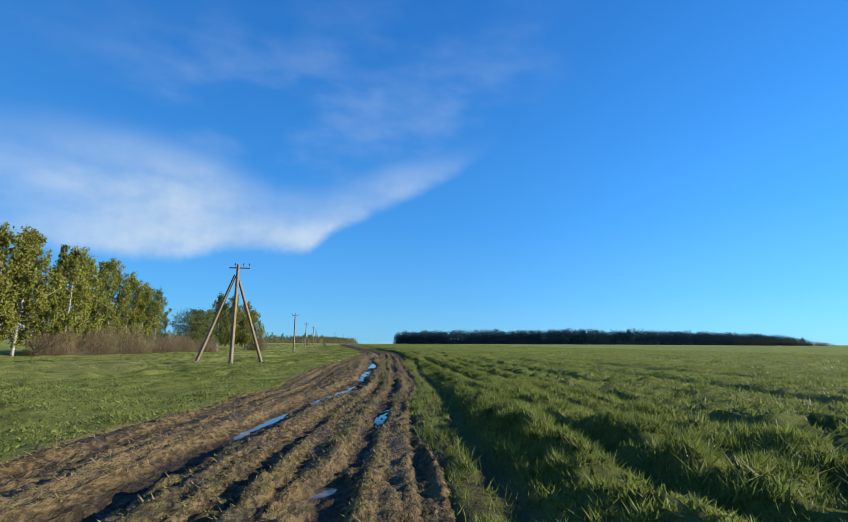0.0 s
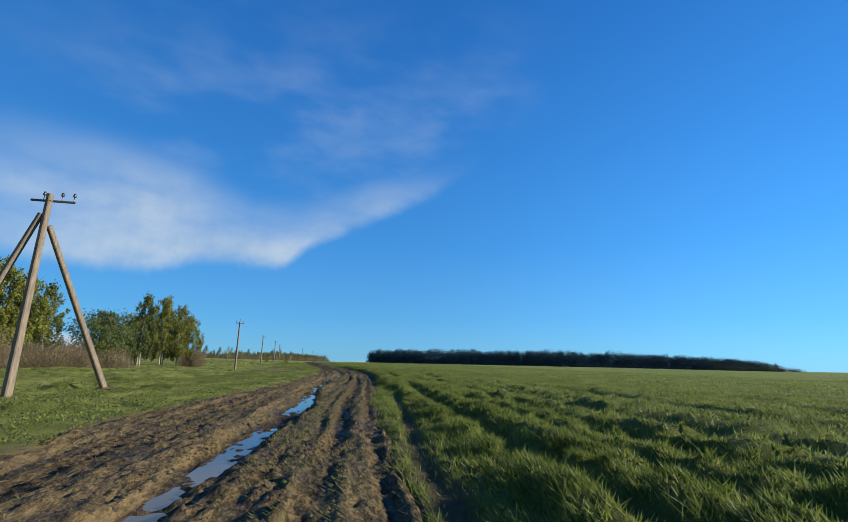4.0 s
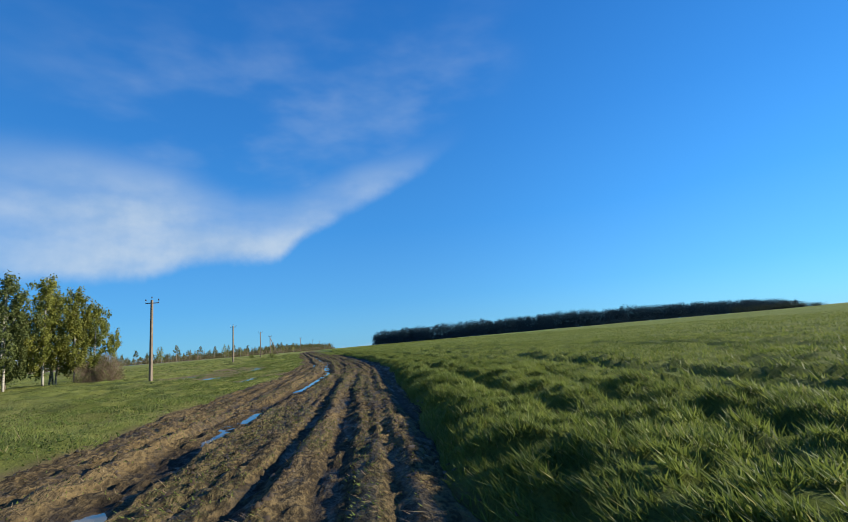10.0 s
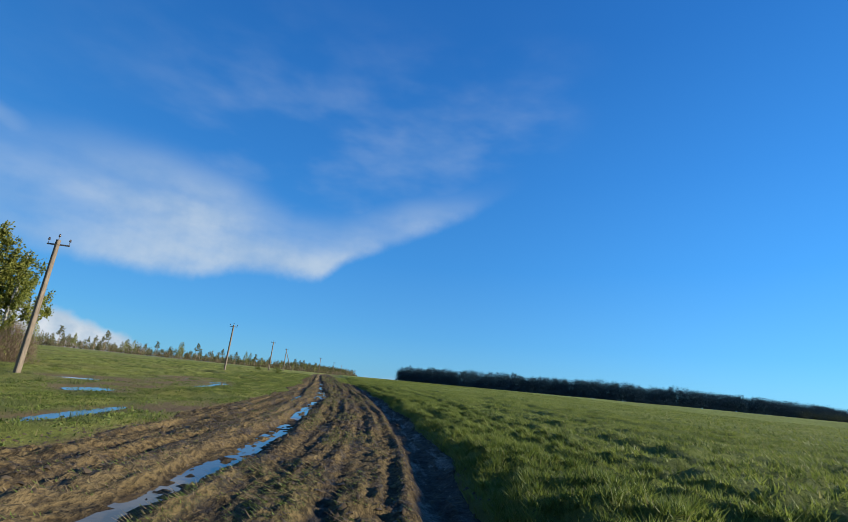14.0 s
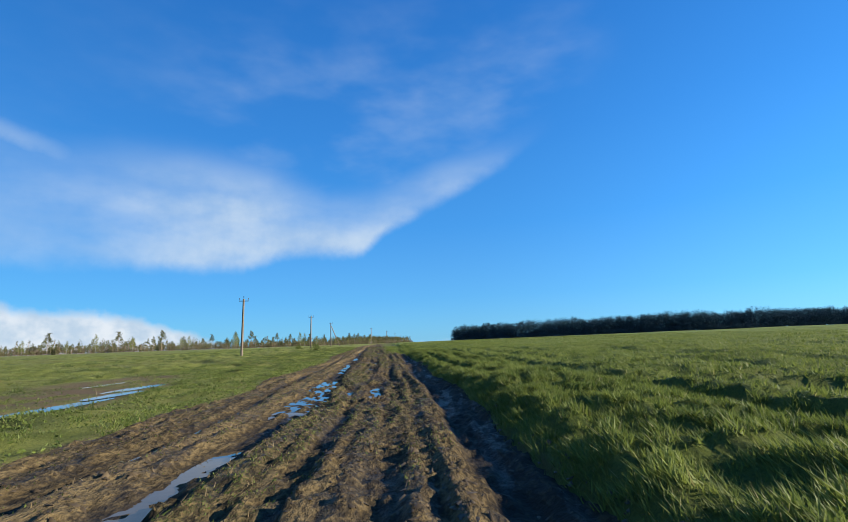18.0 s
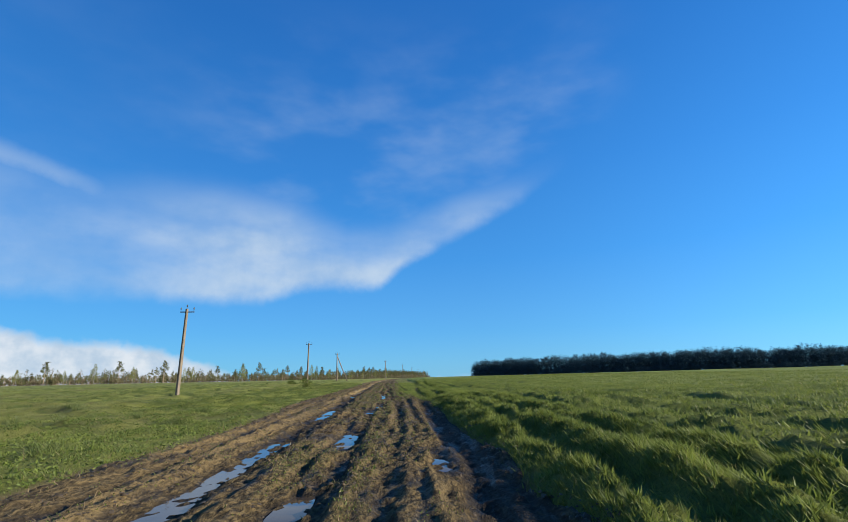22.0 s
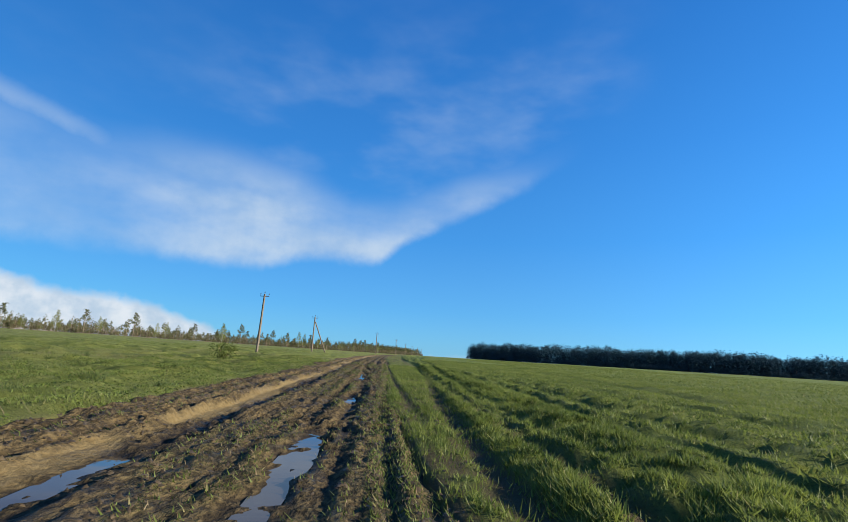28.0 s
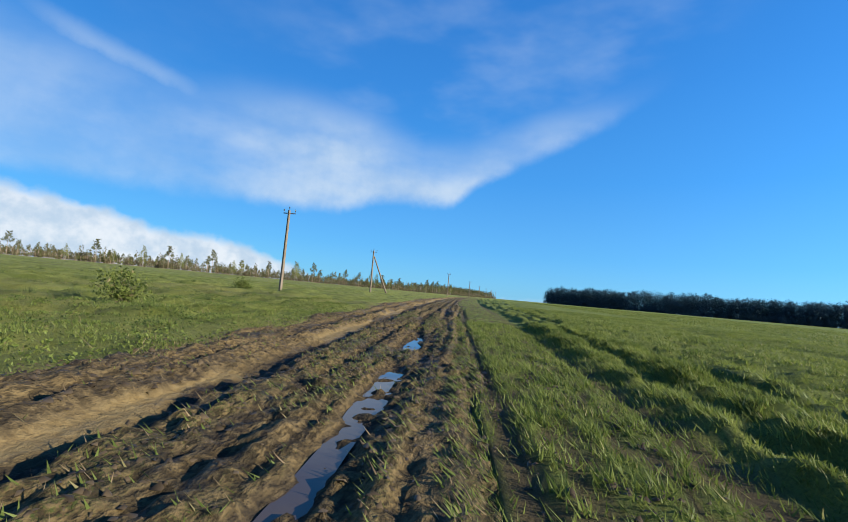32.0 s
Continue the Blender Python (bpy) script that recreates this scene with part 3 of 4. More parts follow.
CLOD = mat_leaf("dry_clods", (0.036, 0.026, 0.014), (0.125, 0.090, 0.048), None, 0, 0.0)
BIRCH_BARK = mat_birch()
BARK = mat_grain("bark", (0.061, 0.044, 0.031), (0.150, 0.109, 0.075), (6, 6, 1.2))
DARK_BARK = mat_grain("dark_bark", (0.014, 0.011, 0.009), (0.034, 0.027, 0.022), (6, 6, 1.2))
PINE_BARK = mat_grain("pine_bark", (0.22, 0.155, 0.10), (0.42, 0.31, 0.21), (6, 6, 1.2))
CONCRETE = mat_grain("pole_concrete", (0.105, 0.083, 0.058), (0.205, 0.162, 0.112), (5, 5, 0.7), 0.85, 0.3, (0.135, 0.102, 0.070))
IRON = mat_grain("weathered_iron", (0.030, 0.028, 0.027), (0.075, 0.066, 0.058), (4, 4, 4), 0.6, 0.2)
GLASS = mat_grain("brown_porcelain", (0.030, 0.024, 0.022), (0.06, 0.045, 0.040), (4, 4, 4), 0.25, 0.1)


# ---- ground, road, water ----
def build_land():
    us = graded(-24.0, 26.0, 0.30, -4200, 4200, 1.16)
    fine = np.concatenate([np.arange(-7.2, -0.6, 0.17), np.arange(-0.6, 3.6, 0.105), np.arange(3.6, 7.0, 0.17)])
    fine = fine[(fine < -4.6) | (fine > -0.6)]
    us = np.unique(np.concatenate([us[(us < -7.2) | (us > 7.0)], fine, np.arange(-4.5, -0.6, 0.5)]))
    ys = graded(-4.0, 200.0, 0.38, -900, 4600, 1.12)
    ground, u, y = sheet("ground", us, ys, ground_z, GROUND)
    x = u + track(y)
    attribute(ground.data, "crop", sstep(u, -2, -1))
    bare = bare_mask(x, y)
    edge = sstep(u - mud_left(y), -0.45, 0.1) * sstep(-u, 0, 2) * sstep(fbm(x / 0.7, y / 1.2, 9), 0.35, 0.6)
    worn = 1 - sstep(u - crop_from(y), -0.5, 0.1)
    lane = np.maximum(0.9 * furrows(u, y) * np.maximum(worn, sstep(y, 136, 146)) * sstep(-u, -3.3, -2.6), 0.8 * worn * sstep(fbm(u / 0.16, y / 0.3, 19, 2), 0.42, 0.6)) * sstep(u, -0.8, -0.3)
    attribute(ground.data, "bare", np.maximum(np.maximum(bare, edge), lane))
    tagged(ground, "rolling green meadow and cereal field under low sun", "ground", kind="structure")

    rus, rys = np.arange(-6.9, 2.45, 0.062), np.concatenate([np.arange(1.0, 182.0, 0.105), np.arange(182.0, 215.0, 0.25), np.arange(215.0, 420.0, 0.9)])
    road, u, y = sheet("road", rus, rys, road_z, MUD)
    wr = u - wet_rut_at(y)
    sand = np.exp(-((wr + 0.85) / 0.32) ** 2) * (0.75 + 0.25 * sstep(vnoise(y / 11, y * 0, 31), 0.2, 0.6))
    up = sstep(y, 140, 152)
    clay = clay_strip(u, y)
    sand = sand * (1 - 0.75 * up)
    attribute(road.data, "clay", clay)
    sand = np.maximum(sand, (0.75 - 0.35 * up) * sstep(ridges(u, y), 0.60, 0.74) * sstep(vnoise(u / 0.8, y / 9.0, 39), 0.30, 0.6))
    sand = np.maximum(sand, (0.8 - 0.4 * up) * np.exp(-((u + 4.95) / 0.26) ** 2) * sstep(vnoise(y / 9, y * 0 + 4, 33), 0.35, 0.7))
    sand = np.maximum(sand, 0.55 * np.exp(-((u + 0.05) / 0.22) ** 2) * sstep(vnoise(y / 7, y * 0 + 9, 35), 0.3, 0.65))
    attribute(road.data, "sand", sand)
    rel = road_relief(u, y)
    # wet soil plus the crop's shade, both put into the mud's darker colour
    wet_shade = 0.9 * np.exp(-((u - 1.2) / 0.55) ** 4) * sstep(y, 60, 74) * sstep(-y, -138, -128)
    attribute(road.data, "low", np.maximum(sstep(-rel, 0.0, 0.13), wet_shade) * (1 - 0.8 * np.clip(sand, 0, 1)) * (1 - 0.75 * clay))
    green = sstep(y, 136, 148) * sstep(u, -0.15, 0.2)
    attribute(road.data, "green", green * 0.9 + (1 - green) * sstep(rel, -0.05, 0.05) * sstep(fbm(u / 0.9, y / 3.0, 37), 0.34, 0.56) * sstep(-np.abs(u + 1.4), -2.4, -0.6))
    tagged(road, "deeply rutted muddy dirt track with wet clods", "road", kind="structure")


def build_water():
    for at, y0, y1, half, deep in PUDDLES:
        ys = np.linspace(y0, y1, max(6, int((y1 - y0) / 0.5)))
        mid = wet_rut_at(ys) if at == "wet" else np.full_like(ys, at)
        taper = np.sqrt(np.clip(np.minimum(ys - y0, y1 - ys) / 0.8, 0.02, 1))
        w = half * taper * (0.75 + 0.5 * vnoise(ys / 1.7, ys * 0, 55))
        rows = []
        for k in (-1, -0.4, 0.4, 1):
            u = mid + k * w
            x = u + track(ys)
            rows.append(np.stack([x, ys, level(ys) - deep - 0.10 * (1 - taper)], -1))
        co = np.stack(rows, 1).reshape(-1, 3)
        n = len(ys)
        idx = np.arange(n * 4).reshape(n, 4)
        faces = np.stack([idx[:-1, :-1], idx[:-1, 1:], idx[1:, 1:], idx[1:, :-1]], -1).reshape(-1, 4)
        me = mesh_from("puddle", co, faces)
        me.materials.append(WATER)
        tagged(new("puddle", me), "long shallow puddle lying in a wheel rut", "puddle", "puddles in the ruts", "structure")
    for cx, cy, rx, ry, d in [h for h in BARE if h[4] > 0.08]:
        a = np.linspace(0, 2 * np.pi, 29)[:-1]
        k = 0.8 + 0.35 * vnoise(np.cos(a) * 2 + cx, np.sin(a) * 2 + cy, 3)
        ring = np.stack([cx + 0.8 * rx * k * np.cos(a), cy + ry * k * np.sin(a), 0 * a], -1)
        z = float(base_z(np.array([cx]), np.array([cy]))[0]) - 0.035
        ring[:, 2] = z
        me = bpy.data.meshes.new("puddle")
        me.from_pydata([tuple(v) for v in ring], [], [tuple(range(28))])
        me.materials.append(WATER)
        tagged(new("puddle", me), "small puddle in a bare hollow of the meadow", "puddle", "puddles in the meadow", "structure")


# ---- clods ----
def build_clods():
    """Loose lumps of earth, thrown up beside the ruts."""
    rng = np.random.default_rng(77)
    n = 210000
    u, y = rng.uniform(-5.9, 2.4, n), 3 + 182 * rng.uniform(0, 1, n)
    rel = road_relief(u, y)
    ok = (u < np.maximum(mud_right(y) + 0.15, crop_from(y))) & (clay_strip(u, y) < 0.3) & (rng.uniform(0, 1, n) < (0.10 + 0.90 * sstep(rel, -0.06, 0.04)) * sstep(fbm(u / 0.45, y / 2.2, 241, 2), 0.34, 0.56))
    u, y = u[ok], y[ok]
    n = len(u)
    x = u + track(y)
    size = 0.016 + 0.038 * rng.uniform(0, 1, n) ** 2.2
    c = np.stack([x, y, np.maximum(road_z(x, y), ground_z(x, y)) - size * 0.1], -1)
    a5 = np.arange(5) * 2 * np.pi / 5
    dirs = np.concatenate([np.stack([np.cos(a5), np.sin(a5), 0 * a5 - 0.3], -1), [[0, 0, 0.42]]])
    v = c[:, None, :] + (dirs[None] + rng.normal(0, 0.26, (n, 6, 3))) * size[:, None, None] * rng.uniform(0.7, 1.4, (n, 1, 3))
    f = np.array([[k, (k + 1) % 5, 5] for k in range(5)])
    faces = (f[None] + (np.arange(n) * 6)[:, None, None]).reshape(-1, 3)
    me = mesh_from("clods", v.reshape(-1, 3), faces, True)
    me.materials.append(CLOD)
    tagged(new("clods", me), "loose brown clods of earth along the ruts", "earth", kind="stuff")


# ---- grass ----
def blades(name, roots, height, width, lean, label, mat, seed, bent=False):
    """One mesh of single grass blades on the given roots."""
    rng = np.random.default_rng(seed)
    n = len(roots)
    a = rng.uniform(0, 2 * np.pi, n)
    side = np.stack([np.cos(a), np.sin(a), np.zeros(n)], -1) * (width * rng.uniform(0.6, 1.3, n))[:, None] / 2
    wx = vnoise(roots[:, 0] / 4.5, roots[:, 1] / 6.0, 201) - 0.5
    wy = vnoise(roots[:, 0] / 5.5, roots[:, 1] / 5.0, 203) - 0.5
    h = height * rng.uniform(0.55, 1.25, n)
    tip = np.stack([lean * (wx * 1.2 - 0.25) + rng.normal(0, 0.55, n), lean * wy + rng.normal(0, 0.55, n), np.ones(n)], -1) * h[:, None]
    if bent:
        mid = tip * np.array([0.30, 0.30, 0.62])
        co = np.concatenate([roots - side, roots + side, roots + mid + side * 0.75, roots + mid - side * 0.75, roots + tip * np.array([1, 1, 0.95])])
        i = np.arange(n)
        tris = np.concatenate([np.stack([i, i + n, i + 2 * n], -1), np.stack([i, i + 2 * n, i + 3 * n], -1), np.stack([i + 3 * n, i + 2 * n, i + 4 * n], -1)])
    else:
        co = np.concatenate([roots - side, roots + side, roots + tip])
        i = np.arange(n)
        tris = np.stack([i, i + n, i + 2 * n], -1)
    me = mesh_from(name, co, tris, True)
    me.materials.append(mat)
    return tagged(new(name, me), label, "grass", kind="stuff")


def scatter(u0, u1, y0, y1, density, seed, keep=None):
    rng = np.random.default_rng(seed)
    n = int((u1 - u0) * (y1 - y0) * density)
    u, y = rng.uniform(u0, u1, n), rng.uniform(y0, y1, n)
    if keep is not None:
        k = rng.uniform(0, 1, n) < keep(u, y)
        u, y = u[k], y[k]
    x = u + track(y)
    return np.stack([x, y, ground_z(x, y) - 0.03], -1)


def build_grass():
    in_field = lambda u, y: sstep(u - mud_right(y), -0.25, 0.2) * (1 - 0.85 * furrows(u, y) * (1 - 0.5 * sstep(u, 3.5, 6))) * (0.65 + 0.35 * clump(u, y)) * (0.5 + 0.5 * sstep(u - crop_from(y), -0.3, 0.1)) * (1 - 0.7 * (1 - sstep(u - crop_from(y), -0.5, 0.1)) * sstep(fbm(u / 0.16, y / 0.3, 19, 2), 0.42, 0.6))
    near = scatter(-0.4, 5.5, 1.5, 186, 1250, 1, in_field)
    blades("crop_grass", near, 0.05 + 0.14 * fbm(near[:, 0] / 0.5, near[:, 1] / 0.6, 221, 2), np.full(len(near), 0.024), 0.8, "lush green cereal blades bent by the wind", CROP, 11)
    mid = scatter(5.5, 20, 0, 215, 170, 2, in_field)
    blades("crop_grass", mid, 0.05 + 0.11 * fbm(mid[:, 0] / 0.9, mid[:, 1] / 0.9, 223, 2), np.full(len(mid), 0.036), 0.6, "lush green cereal blades bent by the wind", CROP, 12)
    far = scatter(20, 75, 0, 330, 12, 3, in_field)
    blades("crop_grass", far, np.full(len(far), 0.16), np.full(len(far), 0.085), 0.8, "lush green cereal blades bent by the wind", CROP, 13)
    on_lea = lambda u, y: (1 - bare_mask(u + track(y), y)) * sstep(mud_left(y) - u, -0.2, 0.25) * (0.75 + 0.25 * sstep(tussock(u, y), 0.35, 0.6))
    tall = lambda r: 0.05 + 0.09 * sstep(tussock(r[:, 0] - track(r[:, 1]), r[:, 1]), 0.40, 0.72)
    near = scatter(-15, -4.8, 2, 192, 260, 4, on_lea)
    blades("meadow_grass", near, tall(near) * 0.9, np.full(len(near), 0.024), 1.2, "short tufted green meadow grass", MEADOW, 14)
    mid = scatter(-46, -15, 0, 250, 30, 5, on_lea)
    blades("meadow_grass", mid, tall(mid) * 0.8, np.full(len(mid), 0.045), 1.6, "short tufted green meadow grass", MEADOW, 15)
    rng = np.random.default_rng(62)
    herb = scatter(-16, -5.0, 6, 190, 100, 9, lambda u, y: on_lea(u, y) * (0.15 + 0.85 * sstep(fbm(u / 0.7, y / 0.8, 261, 2), 0.40, 0.58)))
    co, tri = leaf_mesh(herb + np.stack([0 * herb[:, 0], 0 * herb[:, 0], rng.uniform(0.01, 0.09, len(herb))], -1), 0.042, 63)
    me = mesh_from("meadow_herbs", co, tri, False)
    me.materials.append(HERB)
    tagged(new("meadow_herbs", me), "broad-leaved dark green herbs growing low in the meadow", "herbs", kind="stuff")
    rng = np.random.default_rng(6)
    n = 600000
    u, y = rng.uniform(-5.6, 1.5, n), rng.uniform(3, 190, n)
    rel = road_relief(u, y)
    strip = sstep(y, 136, 148) * sstep(u, -0.15, 0.15) * sstep(-np.abs(u - 1.0), -0.32, -0.12) + sstep(y, 136, 148) * sstep(u, -0.1, 0.1) * sstep(-u, -0.72, -0.55)
    ok = (u < mud_right(y)) & (clay_strip(u, y) < 0.2) & (rng.uniform(0, 1, n) < np.maximum(0.9 * sstep(rel, -0.06, 0.05) * sstep(fbm(u / 0.9, y / 3.0, 37), 0.34, 0.56) * (0.35 + 0.65 * sstep(-np.abs(u + 1.2), -1.5, -0.5)) * (1 - 0.5 * sstep(y, 140, 150)), strip))
    u, y = u[ok], y[ok]
    x = u + track(y)
    roots = np.stack([x, y, road_z(x, y) - 0.01], -1)
    k = len(roots) // 4
    blades("dry_stalks", roots[:k], np.full(k, 0.07), np.full(k, 0.014), 2.5, "bits of trampled straw in the mud", STRAW, 18)
    roots = roots[k:]
    blades("trodden_grass", roots, 0.035 + 0.03 * sstep(roots[:, 1], 136, 148), np.full(len(roots), 0.022), 2.6, "trodden grass left between the wheel ruts", MEADOW, 16)
    tufts = scatter(-40, -6.2, 5, 205, 0.09, 8, on_lea)
    rng = np.random.default_rng(61)
    k = 70
    a, r = rng.uniform(0, 2 * np.pi, (len(tufts), k)), 0.24 * np.sqrt(rng.uniform(0, 1, (len(tufts), k))) * rng.uniform(0.5, 1.6, (len(tufts), 1))
    roots = (tufts[:, None, :] + np.stack([r * np.cos(a), r * np.sin(a), 0 * a], -1)).reshape(-1, 3)
    blades("sedge_tufts", roots, np.full(len(roots), 0.30), np.full(len(roots), 0.02), 0.8, "dark green sedge tufts dotted over the meadow", DARK_LEAF, 19)
    straw = scatter(-22, -5.2, 5, 195, 0.8, 7)
    blades("dry_stalks", straw, np.full(len(straw), 0.32), np.full(len(straw), 0.012), 0.6, "scattered dry straw-coloured stalks of last year", STRAW, 17)


# ---- parts and trees ----
def part(name, bm, mat, parent, label=""):
    me = bpy.data.meshes.new(name)
    bm.to_mesh(me)
    bm.free()
    me.materials.append(mat)
    ob = new(name, me)
    ob.parent = parent
    if label:
        ob["label"] = label
    return ob


def tube(bm, pts, radii, sides=7):
    """A tapering tube through the points."""
    rings = []
    for i, p in enumerate(pts):
        d = (Vector(pts[min(i + 1, len(pts) - 1)]) - Vector(pts[max(i - 1, 0)])).normalized()
        e = d.orthogonal().normalized()
        f = d.cross(e)
        rings.append([bm.verts.new(Vector(p) + (e * math.cos(2 * math.pi * k / sides) + f * math.sin(2 * math.pi * k / sides)) * radii[i]) for k in range(sides)])
    for a, b in zip(rings, rings[1:]):
        for k in range(sides):
            bm.faces.new((a[k], a[(k + 1) % sides], b[(k + 1) % sides], b[k])).smooth = True
    bm.faces.new(rings[-1])
    bm.faces.new(rings[0][::-1])


def leaf_mesh(centres, size, seed, droop=0.0):
    """Small folded leaf clumps: two triangles each, turned at random."""
    rng = np.random.default_rng(seed)
    n = len(centres)
    d = rng.normal(0, 1, (n, 3))
    d[:, 2] -= droop
    d /= np.linalg.norm(d, axis=1)[:, None]
    e = np.cross(d, rng.normal(0, 1, (n, 3)))
    e /= np.linalg.norm(e, axis=1)[:, None]
    s = (size * rng.uniform(0.5, 1.3, n))[:, None]
    f = np.cross(d, e)
    co = np.concatenate([centres - d * s, centres + e * s * 0.5 + f * s * 0.2, centres + d * s, centres - e * s * 0.5 + f * s * 0.2])
    i = np.arange(n)
    return co, np.concatenate([np.stack([i, i + n, i + 2 * n], -1), np.stack([i, i + 2 * n, i + 3 * n], -1)])


def crown_points(kind, h, w, count, rng):
    """Points of a crown, gathered into clumps on limbs, with gaps."""
    pts, limbs = [], []
    n_limb = {"birch": 34, "round": 30, "pine": 15, "spruce": 40}[kind]
    for k in range(n_limb):
        f = (k + rng.uniform(0, 1)) / n_limb
        a = k * 2.4 + rng.uniform(-0.5, 0.5)
        if kind == "birch":
            z = h * (0.16 + 0.80 * f)
            r = w * 0.5 * (math.sin(math.pi * min(1, 0.28 + 0.72 * f)) ** 0.7) * (1.15 - 0.35 * f) * rng.uniform(0.55, 1.1) + 0.1
            rise = 0.55
        elif kind == "round":
            z = h * (0.12 + 0.82 * f)
            r = w * 0.5 * math.sqrt(max(0.05, 1 - (2 * f - 0.95) ** 2)) * rng.uniform(0.6, 1.08)
            rise = 0.2
        elif kind == "pine":
            z = h * (0.55 + 0.43 * f)
            r = w * 0.5 * (1.0 - 0.65 * f) * rng.uniform(0.5, 1.15)
            rise = 0.15
        else:
            z = h * (0.08 + 0.9 * f)
            r = w * 0.5 * (1.02 - f) ** (0.55 if count < 300 else 0.9) * rng.uniform(0.7, 1.15)
            rise = -0.15
        end = np.array([r * math.cos(a), r * math.sin(a), z + rise * r])
        start = np.array([0, 0, z - 0.35 * r])
        limbs.append((start, end))
        m = int(count / n_limb * (0.5 + r / (0.5 * w)))
        t = rng.uniform(0.25, 1.08, m) ** 0.7
        c = start + (end - start) * t[:, None]
        if kind == "birch" and count > 2000:
            strand = rng.integers(0, 7, m)
            hang = rng.uniform(0, 1, m)
            at = rng.uniform(0.35, 1.1, 7)[strand]
            c = start + (end - start) * at[:, None] + rng.normal(0, 0.28, (7, 3))[strand]
            c[:, 2] -= hang * rng.uniform(0.4, 1.7, 7)[strand] * min(1.0, 0.35 + r / 2.0)
            pts.append(c + rng.normal(0, 1, (m, 3)) * (0.10 + 0.10 * (1 - hang[:, None])))
            continue
        spread = (0.10 + 0.16 * r) * (0.6 + 0.8 * rng.uniform(0, 1))
        c = c + rng.normal(0, 1, (m, 3)) * np.array([spread, spread, spread * (1.15 if kind == "birch" else 0.7)])
        pts.append(c)
    return np.concatenate(pts), limbs


def build_tree(name, kind, h, w, leaves, leaf_size, leaf_mat, bark, seed, label, trunks=1, group=""):
    rng = np.random.default_rng(seed)
    root = tagged(new(name), label, "tree", group)
    P, L = crown_points(kind, h, w, leaves, rng)
    bm = bmesh.new()
    for k in range(trunks):
        ox, oy = (0, 0) if k == 0 else rng.uniform(-0.5, 0.5, 2)
        bend = rng.normal(0, 0.012 * h, 2)
        zs = np.linspace(-0.3, h * (0.97 - 0.12 * k), 9)
        line = [(ox + bend[0] * math.sin(z / h * 3), oy + bend[1] * math.sin(z / h * 2.2), z) for z in zs]
        tube(bm, line, [0.0085 * h * (1 - 0.9 * max(0, z) / h) + 0.015 for z in zs], 8)
    for s, e in L[::2]:
        mid = (s + e) / 2 + rng.normal(0, 0.08, 3)
        tube(bm, [s, mid, e], [0.035, 0.022, 0.008], 4)
    part("trunk", bm, bark, root)
    co, tri = leaf_mesh(P, leaf_size, seed + 5, 0.4 if kind == "birch" else 0.0)
    me = mesh_from("crown", co, tri, False)
    me.materials.append(leaf_mat)
    crown = new("crown", me)
    crown.parent = root
    return root


def land(x, y):
    a, b = np.array([x], float), np.array([y], float)
    return float(ground_z(a, b)[0])


def place(ob, x, y, turn=0.0, size=1.0, dz=-0.05):
    ob.matrix_basis = pose(x, y, land(x, y) + dz, 0, 0, turn) @ Matrix.Scale(size, 4)


def place_copies(models, spots, seed):
    """Puts the models on the spots (x, y, height wanted, kind index)."""
    rng = random.Random(seed)
    used = set()
    for x, y, h, k in spots:
        src, full = models[k]
        m = pose(x, y, land(x, y) - 0.05, 0, 0, rng.uniform(0, 360))
        s = h / full
        if k not in used:
            used.add(k)
            src.matrix_basis = m @ Matrix.Scale(s, 4)
        else:
            ob = copy_thing(src, m)
            ob.scale = (s, s, s)


